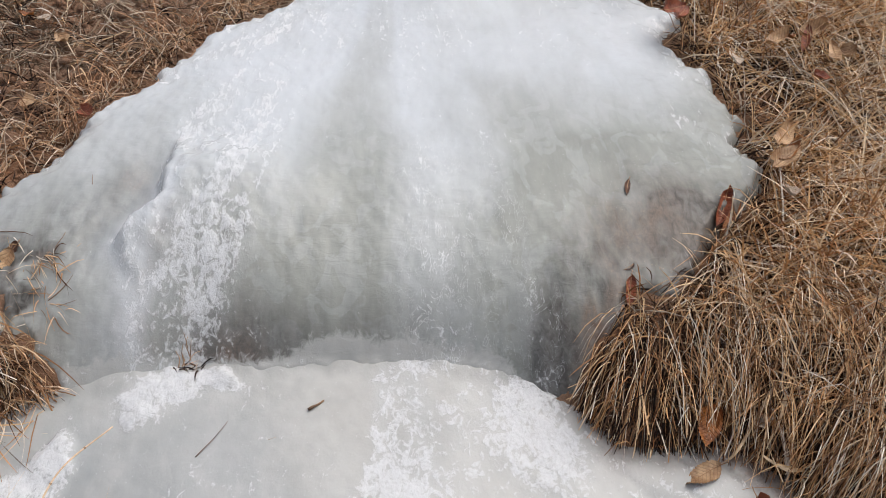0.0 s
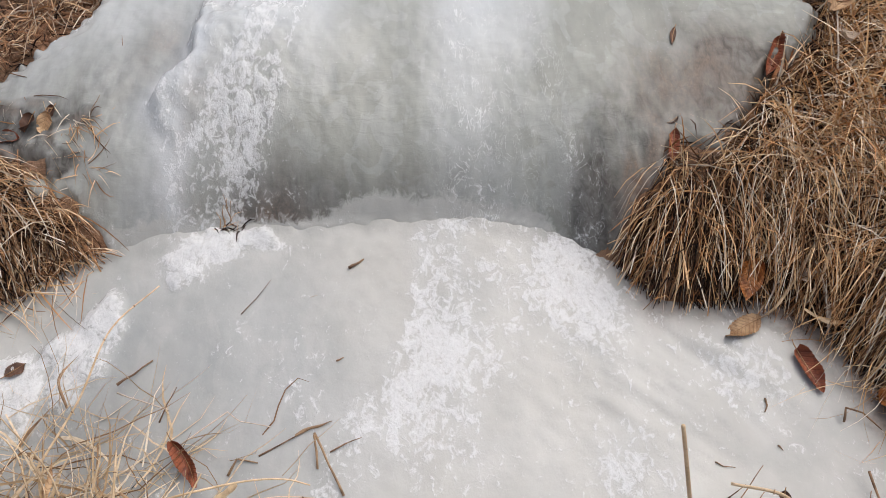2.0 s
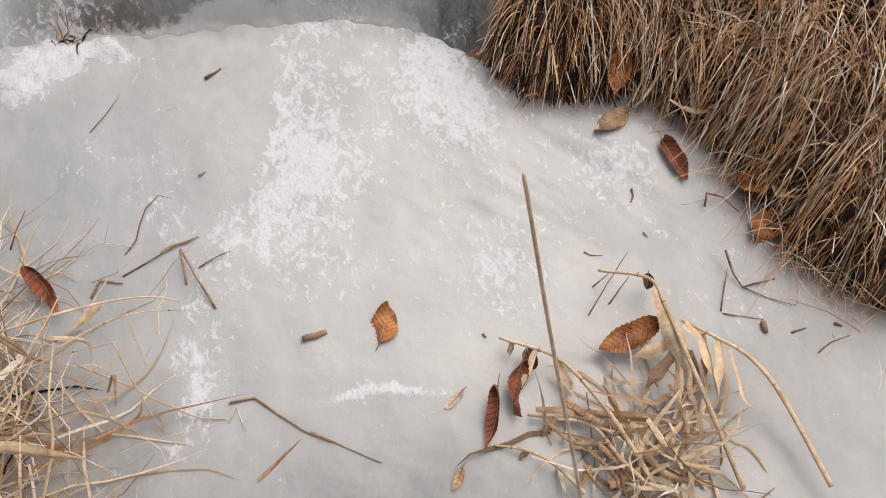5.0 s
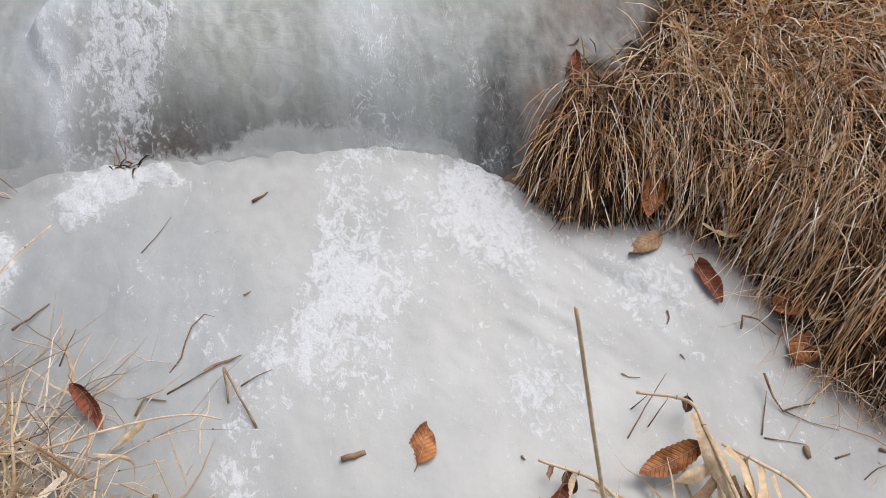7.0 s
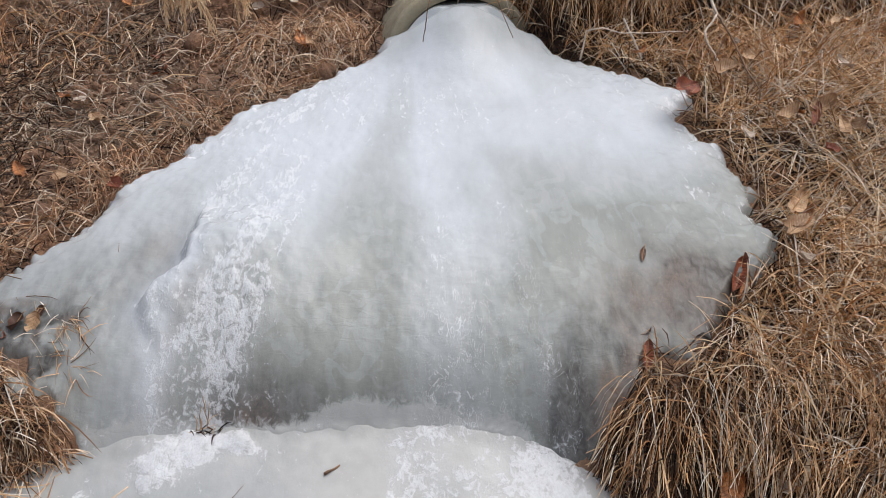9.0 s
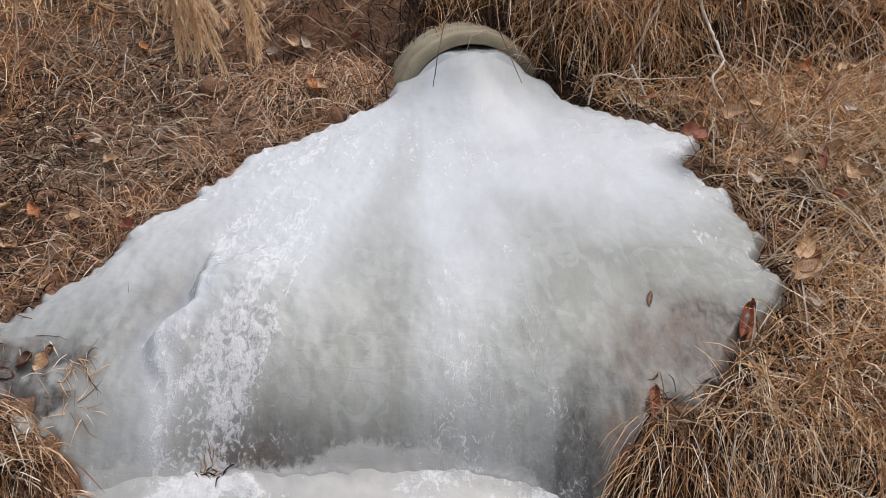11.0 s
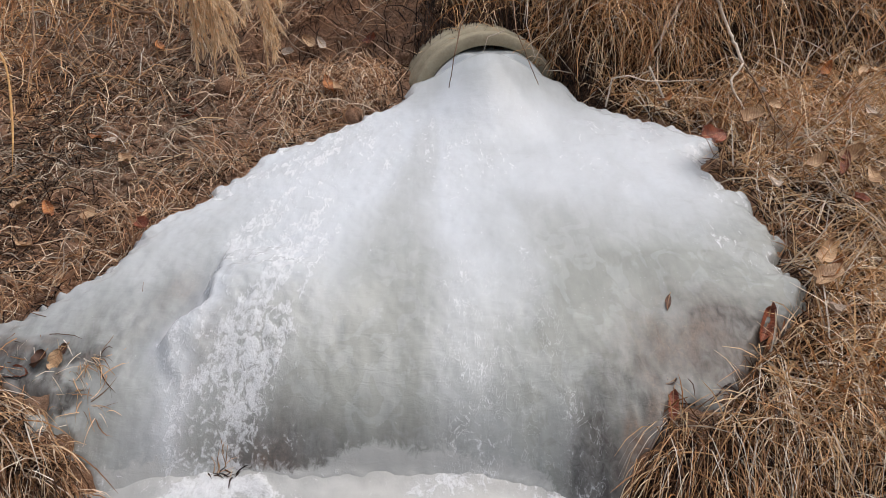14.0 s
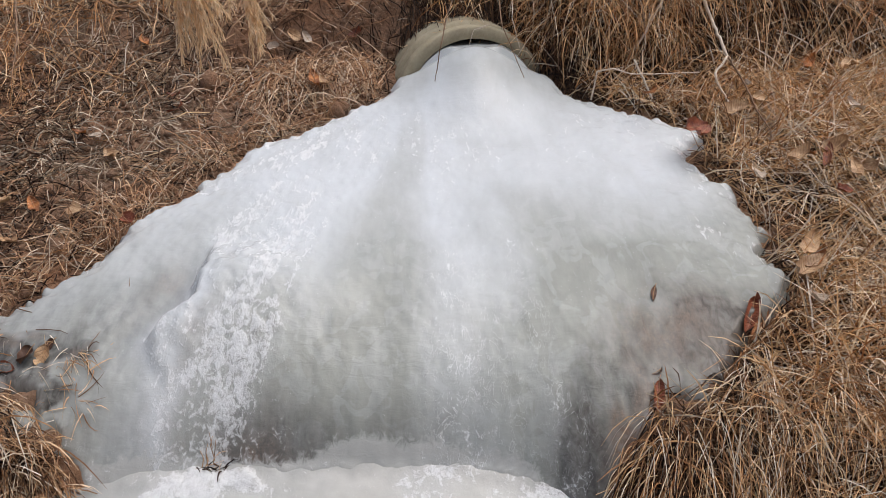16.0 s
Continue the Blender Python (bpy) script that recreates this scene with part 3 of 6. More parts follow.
def sheet_dirt(x, y):
    d = signed(x, y, FOOT)
    right = np.exp(-((d + 0.02) / 0.045) ** 2) * smooth(x, 0.28, 0.36)
    return right * (0.7 + fbm(x * 9, y * 9, 81, 3)) + 0.10 * gauss(x, y, -0.15, 1.35, 0.15, 0.12) * (1 + fbm(x * 6, y * 6, 83, 2)) + 0.25 * gauss(x, y, -0.75, 0.6, 0.3, 0.25) + 0.25 * gauss(x, y, 0.5, 0.6, 0.15, 0.12)


sheet = grid_object("ice_sheet", np.arange(-2.0, 2.2, 0.007), np.arange(-0.9, 1.53, 0.007), sheet_z, lambda x, y: signed(x, y, FOOT) < 0.04,
                    {"frost": sheet_frost, "dirt": sheet_dirt, "milk": sheet_milk, "thin": sheet_thin})
sheet.data.materials.append(SHEET_ICE)
tagged(sheet, "milky sheet of ice with frosty streaks in the ditch", "ice sheet")


# ------------------------------------------------------------ parts
def part(name, bm, mat, parent=None, label=""):
    me = bpy.data.meshes.new(name)
    bm.to_mesh(me)
    bm.free()
    me.materials.append(mat)
    for poly in me.polygons:
        poly.use_smooth = True
    ob = new(name, me)
    ob.parent = parent
    if label:
        ob["label"] = label
    return ob


def tube(points, radii, sides=8, bm=None, caps=True):
    """A tapered tube along points."""
    bm = bm or bmesh.new()
    pts = [Vector(p) for p in points]
    rings, side = [], None
    for i, p in enumerate(pts):
        way = (pts[min(i + 1, len(pts) - 1)] - pts[max(i - 1, 0)]).normalized()
        if side is None:
            side = way.orthogonal().normalized()
        side = (side - way * side.dot(way)).normalized()
        over = way.cross(side)
        r = radii[i] if hasattr(radii, "__len__") else radii
        rings.append([bm.verts.new(p + r * (math.cos(a) * side + math.sin(a) * over)) for a in (2 * math.pi * k / sides for k in range(sides))])
    for a, b in zip(rings[:-1], rings[1:]):
        for k in range(sides):
            bm.faces.new((a[k], a[(k + 1) % sides], b[(k + 1) % sides], b[k]))
    if caps:
        bm.faces.new(rings[0][::-1])
        bm.faces.new(rings[-1])
    return bm


def lathe(profile, sides=64):
    """Turns (radius, height) round the z axis."""
    bm = bmesh.new()
    rings = [[bm.verts.new((r * math.cos(a), r * math.sin(a), h)) for a in (2 * math.pi * k / sides for k in range(sides))] for r, h in profile]
    for a, b in zip(rings[:-1], rings[1:]):
        for k in range(sides):
            bm.faces.new((a[k], a[(k + 1) % sides], b[(k + 1) % sides], b[k]))
    return bm


# ------------------------------------------------------------ the culvert pipe
def culvert(place):
    root = tagged(new("culvert_pipe"), "weathered concrete culvert pipe half buried in the bank", "pipe")
    root.matrix_world = place
    barrel = [(0.225, -1.6), (0.225, -0.01), (0.228, 0.0), (0.262, 0.0), (0.268, -0.006), (0.270, -0.045), (0.263, -0.05), (0.263, -0.058), (0.275, -0.064), (0.28, -0.075), (0.28, -0.105), (0.272, -0.112), (0.27, -0.12), (0.283, -0.128), (0.285, -0.16), (0.285, -1.6)]
    part("barrel", lathe(barrel), CONCRETE, root)
    return root


culvert(Matrix.Translation((PIPE_X, PIPE_Y, PIPE_Z)) @ Matrix.Rotation(radians(11), 4, "Z") @ Matrix.Rotation(radians(88), 4, "X"))


# ------------------------------------------------------------ grass
RNG = np.random.RandomState(3)


def blades(name, roots, aim, length, width, mat, droop=0.5, stiff=0.35, wander=0.3, lift=0.004, segments=5, over_ice=False):
    """Flat dry blades that start at roots and lie down along aim over the ground."""
    n = len(roots)
    pts = np.zeros((n, segments + 1, 3))
    pts[:, 0, :2] = roots
    top = (lambda x, y: np.maximum(ground_z(x, y), fall_z(x, y))) if over_ice else ground_z
    pts[:, 0, 2] = top(roots[:, 0], roots[:, 1]) - 0.005
    way = aim / np.linalg.norm(aim, axis=1, keepdims=True)
    step = (length / segments)[:, None]
    for s in range(segments):
        landed = signed(pts[:, s, 0], pts[:, s, 1], FOOT) < -0.02
        p = pts[:, s] + way * step * np.where(landed, 0.02, 1)[:, None]
        floor = top(p[:, 0], p[:, 1]) + lift * (0.3 + 2.2 * RNG.rand(n))
        p[:, 2] = np.maximum(p[:, 2], floor)
        way = (p - pts[:, s])
        way = way / np.linalg.norm(way, axis=1, keepdims=True)
        pts[:, s + 1] = p
        way = way + np.array([0, 0, -1]) * droop * (1 - stiff) + RNG.normal(0, wander * 0.3, (n, 3)) * [1, 1, 0.5]
        way = way / np.linalg.norm(way, axis=1, keepdims=True)
    x, y = pts[:, 1:, 0], pts[:, 1:, 1]
    clean = ~((inside(x, y) > 0.012) & (signed(x, y, FOOT) > 0.0) & (y < 2.88)).any(1) & ~((np.abs(x) < 0.31) & (y < 1.8)).any(1) | over_ice
    return ribbon(name, pts[clean], width[clean], mat)


def ribbon(name, pts, width, mat):
    n, m = pts.shape[:2]
    way = np.gradient(pts, axis=1)
    way /= np.linalg.norm(way, axis=2, keepdims=True) + 1e-9
    up = RNG.normal(0, 1, (n, 1, 3)) + [0, -0.6, 0.9]
    side = np.cross(way, up)
    side /= np.linalg.norm(side, axis=2, keepdims=True) + 1e-9
    taper = np.interp(np.linspace(0, 1, m), [0, 0.2, 0.7, 1], [0.8, 1, 0.75, 0.15])
    half = side * (width[:, None] * taper / 2)[:, :, None]
    verts = np.stack([pts - half, pts + half], 2).reshape(-1, 3)
    base = (np.arange(n)[:, None] * m + np.arange(m - 1)).ravel() * 2
    quads = np.stack([base, base + 1, base + 3, base + 2], 1)
    me = bpy.data.meshes.new(name)
    me.vertices.add(len(verts))
    me.vertices.foreach_set("co", verts.astype(np.float32).ravel())
    me.loops.add(quads.size)
    me.loops.foreach_set("vertex_index", quads.astype(np.int32).ravel())
    me.polygons.add(len(quads))
    me.polygons.foreach_set("loop_start", np.arange(0, quads.size, 4, dtype=np.int32))
    me.update(calc_edges=True)
    me.materials.append(mat)
    return new(name, me)


def downhill(x, y, e=0.04):
    gx = (bare(x + e, y) - bare(x - e, y)) / (2 * e)
    gy = (bare(x, y + e) - bare(x, y - e)) / (2 * e)
    return np.stack([-gx, -gy, -(gx**2 + gy**2)], 1) / (np.hypot(gx, gy)[:, None] + 0.05)


def scatter(n, x0, x1, y0, y1, keep):
    x, y = RNG.uniform(x0, x1, n), RNG.uniform(y0, y1, n)
    k = keep(x, y)
    return np.stack([x[k], y[k]], 1)


def right_bank(x, y):
    d = signed(x, y, FOOT)
    return (d > 0.02) & (x > 0.3) & ((x > 0.34) | (y > 1.8)) & ~(inside(x, y) > 0.002)


def left_bank(x, y):
    d = signed(x, y, FOOT)
    return (d > 0.02) & (x < 0.3) & ~(inside(x, y) > 0.0)


def grass(name, roots, down, jitter, up, length, width, mat, label, **how):
    x, y = roots[:, 0], roots[:, 1]
    n = len(roots)
    aim = down * downhill(x, y) + RNG.normal(0, jitter, (n, 3)) * [1, 1, 0.4] + [0, 0, up]
    ob = blades(name, roots, aim, RNG.uniform(*length, n), RNG.uniform(*width, n), mat, **how)
    return tagged(ob, label, "grass", kind="stuff")


def laid(name, n, box, keep, toward, length, width, mat, label, high=0.008, on_ice=False):
    """Blades that lie on the ice or the ground along their whole length."""
    at = scatter(n, *box, keep)
    n = len(at)
    s = np.linspace(0, 1, 5)
    ang = RNG.normal(toward, 0.9, n)[:, None] + RNG.normal(0, 0.5, n)[:, None] * s
    step = RNG.uniform(*length, n)[:, None] / 4
    x = at[:, :1] + np.cumsum(np.cos(ang) * step, 1)
    y = at[:, 1:] + np.cumsum(np.sin(ang) * step, 1)
    arch = RNG.uniform(-0.6, 1, (n, 1)) * high * np.sin(np.pi * s) + RNG.uniform(-0.3, 1, (n, 1)) * high * 0.5
    low_x = signed(x, y, FOOT) < 0
    z = np.maximum(np.where(low_x, sheet_z(x, y), ground_z(x, y)), np.where(inside(x, y) > -0.01, fall_z(x, y), -9))
    flat = (np.abs(np.diff(z, axis=1)) < 1.1 * step).all(1) & (on_ice | ((inside(x, y) < 0.006) | (y > 2.9)).all(1)) & ~((np.abs(x - PIPE_X) < 0.3) & (y < 3.0) & (y > 2.4)).any(1)
    return tagged(ribbon(name, np.stack([x, y, z + arch], 2)[flat], RNG.uniform(*width, n)[flat], mat), label, "grass", kind="stuff")


def patchy(x, y, k, scale=5.0, level=0.0):
    """A thinning of scattered roots into clumps and gaps."""
    return fbm(x * scale, y * scale, k, 3) + RNG.uniform(-0.35, 0.35, np.shape(x)) > level


near_lip = lambda x, y: right_bank(x, y) & (signed(x, y, FOOT) < 0.42)
# the underlayers here paint the shaded gaps beneath the brighter straw
grass("tussock_underlayer", scatter(24000, 0.3, 2.1, 0.4, 2.0, near_lip), 1.0, 0.3, 0.0, (0.14, 0.30), (0.0014, 0.0034), OLD_GRASS_SHADE,
      "old grass under the draped straw, darkened for the shade in its gaps", droop=1.3, lift=0.008, segments=4)
grass("tussock_grass", scatter(25000, 0.3, 2.1, 0.4, 2.0, lambda x, y: near_lip(x, y) & patchy(x, y, 96, 9, -0.2)), 1.0, 0.30, 0.04, (0.12, 0.32), (0.0012, 0.0028), STRAW,
      "long straw-coloured dry grass draped over the bank's lip", droop=1.1, wander=0.09, lift=0.028, segments=4)
grass("tussock_russet", scatter(7000, 0.3, 2.1, 0.4, 2.0, lambda x, y: near_lip(x, y) & patchy(x, y, 97, 9, 0.0)), 1.0, 0.38, 0.03, (0.10, 0.24), (0.0014, 0.0032), RUSSET,
      "russet dry grass among the draped straw", droop=1.1, wander=0.09, lift=0.022, segments=4)
foot_edge = lambda x, y: (signed(x, y, FOOT) > -0.012) & (signed(x, y, FOOT) < 0.12) & (x > 0.33) & (inside(x, y) < 0.0)
grass("tussock_skirt", scatter(9000, 0.32, 1.6, 0.3, 1.6, foot_edge), 0.9, 0.35, 0.05, (0.05, 0.14), (0.0013, 0.0028), RUSSET,
      "short dead grass at the foot of the bank", droop=1.0, lift=0.016)
grass("tussock_skirt_humus", scatter(7000, 0.32, 1.6, 0.3, 1.6, foot_edge), 0.9, 0.35, 0.0, (0.04, 0.12), (0.0014, 0.0034), OLD_GRASS_SHADE,
      "old grass at the foot of the bank, darkened as shade", droop=1.0, lift=0.006)
grass("bank_underlayer", scatter(24000, 0.3, 2.4, 1.2, 4.0, right_bank), 0.35, 0.75, 0.05, (0.05, 0.16), (0.002, 0.0050), OLD_GRASS_SHADE,
      "old grass under the matted straw, darkened for the shade in its gaps", droop=0.35, wander=0.6, lift=0.006, segments=4)
grass("bank_grass", scatter(24000, 0.3, 2.4, 1.2, 4.0, lambda x, y: right_bank(x, y) & patchy(x, y, 92, 7, -0.2)), 0.5, 0.8, 0.02, (0.07, 0.20), (0.0018, 0.0042), STRAW,
      "matted dry straw grass on the ditch bank", droop=0.3, wander=0.14, lift=0.022, segments=3)
grass("bank_russet", scatter(10000, 0.3, 2.4, 1.4, 4.0, lambda x, y: right_bank(x, y) & patchy(x, y, 98, 4, 0.0)), 0.6, 0.7, 0.08, (0.08, 0.22), (0.0018, 0.0042), RUSSET,
      "russet dead grass matted on the ditch bank", droop=0.4, wander=0.2, lift=0.03, segments=4)
grass("pale_straws", scatter(10000, 0.4, 2.4, 1.5, 3.4, lambda x, y: right_bank(x, y) & patchy(x, y, 94, 6, -0.06)), 0.5, 0.9, 0.05, (0.09, 0.26), (0.0020, 0.0048), STRAW_PALE,
      "loose pale straws lying over the matted grass", droop=0.3, wander=0.10, lift=0.035, segments=3)
above_pipe = lambda x, y: (y > 3.02 + 0.25 * np.abs(x - 0.15) * (x < 0.15)) & (y > 3.03)
grass("hanging_underlayer", scatter(14000, -0.1, 2.4, 2.9, 3.8, above_pipe), 0.9, 0.35, 0.1, (0.12, 0.32), (0.002, 0.0050), OLD_GRASS_SHADE,
      "dead grass hanging above the pipe, darkened as shade between the blades", droop=0.6, lift=0.01)
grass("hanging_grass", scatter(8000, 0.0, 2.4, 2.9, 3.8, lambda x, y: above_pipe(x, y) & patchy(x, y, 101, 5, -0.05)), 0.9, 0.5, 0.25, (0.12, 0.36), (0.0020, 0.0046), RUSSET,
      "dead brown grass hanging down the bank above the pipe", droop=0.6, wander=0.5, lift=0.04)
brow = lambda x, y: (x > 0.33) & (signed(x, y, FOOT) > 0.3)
# near-black blades put the hollow's shade into colour beside the pipe
grass("brow_underlayer", scatter(7000, 0.36, 1.0, 2.84, 3.2, brow), 1.0, 0.5, 0.1, (0.12, 0.26), (0.0014, 0.0034), OLD_GRASS_SHADE,
      "roots and grass beside the pipe mouth, darkened as shade in the hollow", droop=1.0, wander=0.8, lift=0.012)
grass("brow_grass", scatter(2400, 0.36, 0.9, 2.96, 3.25, brow), 1.0, 0.6, 0.4, (0.18, 0.36), (0.0016, 0.0036), RUSSET,
      "tangled brown grass hanging beside the pipe mouth", droop=0.9, wander=0.8, lift=0.05)
clumps = lambda x, y: left_bank(x, y) & patchy(x, y, 91, 3.5, 0.05)
# old thatch whose near-black colour carries the shade between the upper blades
grass("thatch_underlayer", scatter(36000, -2.3, 0.3, 1.75, 4.0, lambda x, y: left_bank(x, y) & patchy(x, y, 91, 3.5, -0.02)), 0.3, 0.8, 0.04, (0.03, 0.12), (0.002, 0.0046), OLD_GRASS_SHADE,
      "old thatch on the soil, darkened for the shade in its gaps", droop=0.4, wander=0.7, lift=0.005, segments=3)
laid("thatch", 26000, (-2.3, 0.3, 1.75, 4.0), clumps, -1.4, (0.04, 0.14), (0.0018, 0.0040), THATCH, "short dead grass thatch on bare soil", 0.022)
laid("grey_thatch", 17000, (-2.3, 0.1, 1.75, 4.0), lambda x, y: left_bank(x, y) & patchy(x, y, 102, 2.6, 0.14), -1.2, (0.05, 0.16), (0.0018, 0.0040), THATCH_GREY, "grey weathered grass matted on the soil", 0.03)
laid("loose_straws", 1800, (-2.3, 0.2, 1.75, 4.0), lambda x, y: left_bank(x, y) & patchy(x, y, 103, 3, 0.05), -0.5, (0.05, 0.16), (0.0020, 0.0042), STRAW_PALE, "loose pale straws scattered on the earth bank", 0.03)
laid("straw_mat", 15000, (0.55, 2.2, 1.45, 3.1), lambda x, y: right_bank(x, y) & (inside(x, y) < -0.03) & patchy(x, y, 94, 6, -0.12), -1.3, (0.07, 0.22), (0.0018, 0.0042), STRAW_PALE, "pale straws matted over the ditch bank", 0.055)
laid("brow_mat", 11000, (-0.75, 0.12, 2.9, 3.8), lambda x, y: left_bank(x, y) & patchy(x, y, 104, 5, -0.15), -1.5, (0.06, 0.2), (0.0018, 0.0038), THATCH, "russet dead grass matted beside the pipe", 0.05)
laid("corner_mat", 3200, (-2.2, -1.0, 2.8, 4.0), lambda x, y: patchy(x, y, 105, 3, -0.05), -1.3, (0.10, 0.28), (0.0020, 0.0044), RUSSET, "orange-brown dead grass at the top of the bank", 0.10)
laid("brow_straws", 9000, (0.45, 2.4, 2.75, 3.8), lambda x, y: right_bank(x, y) & patchy(x, y, 106, 5, -0.1), -1.5, (0.10, 0.30), (0.0020, 0.0046), RUSSET, "orange-brown straws draped over the upper bank", 0.10)
laid("lip_straws", 5000, (0.62, 1.6, 0.6, 1.6), lambda x, y: near_lip(x, y) & (x > 0.7) & patchy(x, y, 107, 6, -0.05), -1.9, (0.07, 0.2), (0.0012, 0.0028), STRAW_PALE, "loose golden straws over the draped grass", 0.07)
fringe = lambda x, y: (signed(x, y, FOOT) > 0.02) & (inside(x, y) < -0.02)
# shade under the verge grass, painted as a near-black layer of blades
grass("verge_underlayer", scatter(12000, -1.9, -0.66, 1.0, 1.66, fringe), 0.5, 0.75, 0.05, (0.07, 0.2), (0.0014, 0.0034), OLD_GRASS_SHADE,
      "old grass beside the ice, darkened for the shade in its gaps", droop=0.4, wander=0.6, lift=0.006)
grass("verge_grass", scatter(9000, -1.9, -0.66, 1.0, 1.66, fringe), 0.8, 0.7, 0.08, (0.09, 0.24), (0.0016, 0.0036), STRAW,
      "golden-brown matted dry grass beside the ice", droop=0.6, wander=0.15, lift=0.02)
grass("verge_fringe", scatter(16000, -1.9, -0.66, 0.8, 1.6, lambda x, y: (signed(x, y, FOOT) > -0.01) & (signed(x, y, FOOT) < 0.14) & (inside(x, y) < -0.01)), 0.9, 0.5, 0.1, (0.05, 0.13), (0.0013, 0.0032), THATCH,
      "matted dead grass hanging to the frost", droop=0.9, wander=0.6, lift=0.014)
laid("edge_mat", 15000, (-1.3, 0.3, 1.7, 3.0), lambda x, y: left_bank(x, y) & (inside(x, y) > -0.16) & (inside(x, y) < -0.015) & patchy(x, y, 95, 6, -0.1), -1.0, (0.05, 0.15), (0.0016, 0.0036), THATCH, "dead grass matted along the edge of the ice", 0.035)
grass("edge_grass", scatter(8000, -1.3, 0.3, 1.7, 3.0, lambda x, y: left_bank(x, y) & (inside(x, y) > -0.14) & patchy(x, y, 95, 6, -0.05)), 0.6, 0.7, 0.08, (0.06, 0.17), (0.0016, 0.0036), THATCH,
      "dry grass matted along the edge of the ice", droop=0.4, wander=0.3, lift=0.022, segments=4)
trapped = lambda x, y: patchy(x, y, 99, 14, 0.0) & (inside(x, y) < 0.16) & (patch(x, y) > 0.3)
laid("trapped_grass", 600, (-1.25, -0.68, 1.38, 1.74), trapped, -1.2, (0.02, 0.08), (0.0012, 0.0028), STRAW, "dry grass frozen into thin patchy ice", on_ice=True)
laid("trapped_tuft", 32, (-0.79, -0.745, 1.60, 1.64), lambda x, y: x < 9, -1.0, (0.015, 0.05), (0.0014, 0.0028), STRAW, "small tuft of straw frozen into the ice", 0.016, on_ice=True)
laid("trapped_tuft", 18, (-0.76, -0.715, 1.51, 1.54), lambda x, y: x < 9, -1.0, (0.015, 0.045), (0.0014, 0.0028), THATCH, "small brown tuft frozen into the ice", 0.012, on_ice=True)
laid("verge_mat", 4200, (-1.9, -0.70, 1.1, 1.62), lambda x, y: (signed(x, y, FOOT) > 0.0) & (inside(x, y) < -0.02), -0.9, (0.06, 0.16), (0.0016, 0.0036), STRAW, "coarse golden-brown grass matted beside the ice", 0.025)
laid("foot_stems", 34, (-0.485, -0.445, 1.455, 1.475), lambda x, y: x < 9, 1.5, (0.015, 0.04), (0.0014, 0.0026), THATCH, "tuft of brown grass frozen into the foot of the fall", 0.014, on_ice=True)
laid("foot_stems", 40, (-0.50, -0.43, 1.455, 1.475), lambda x, y: x < 9, 1.2, (0.010, 0.03), (0.002, 0.004), OLD_GRASS_SHADE, "dark rotted tuft frozen into the foot of the fall", 0.008, on_ice=True)


def clods(name, n, label, keep, size):
    """Crumbs and clods of earth, too many to count."""
    at = scatter(n, -2.3, 0.35, 1.75, 3.9, keep)
    n = len(at)
    ball = bmesh.new()
    bmesh.ops.create_icosphere(ball, subdivisions=1, radius=1.0)
    ball.verts.ensure_lookup_table()
    shape, tris = np.array([v.co[:] for v in ball.verts]), np.array([[v.index for v in f.verts] for f in ball.faces])
    ball.free()
    r = size * np.exp(RNG.normal(0, 0.55, n))
    verts = shape[None] * RNG.uniform(0.6, 1.25, (n, len(shape), 1)) * r[:, None, None] * RNG.uniform(0.7, 1.2, (n, 1, 3))
    verts = verts + np.stack([at[:, 0], at[:, 1], ground_z(at[:, 0], at[:, 1]) + 0.25 * r], 1)[:, None]
    faces = (tris[None] + (np.arange(n) * len(shape))[:, None, None]).reshape(-1, 3)
    me = bpy.data.meshes.new(name)
    me.vertices.add(n * len(shape))
    me.vertices.foreach_set("co", verts.astype(np.float32).ravel())
    me.loops.add(faces.size)
    me.loops.foreach_set("vertex_index", faces.astype(np.int32).ravel())
    me.polygons.add(len(faces))
    me.polygons.foreach_set("loop_start", np.arange(0, faces.size, 3, dtype=np.int32))
    me.update(calc_edges=True)
    me.materials.append(SOIL)
    return tagged(new(name, me), label, "soil", kind="stuff")


clods("soil_crumbs", 30000, "crumbling red-brown clods of earth", lambda x, y: left_bank(x, y) & ~patchy(x, y, 91, 3.5, 0.25), 0.0045)


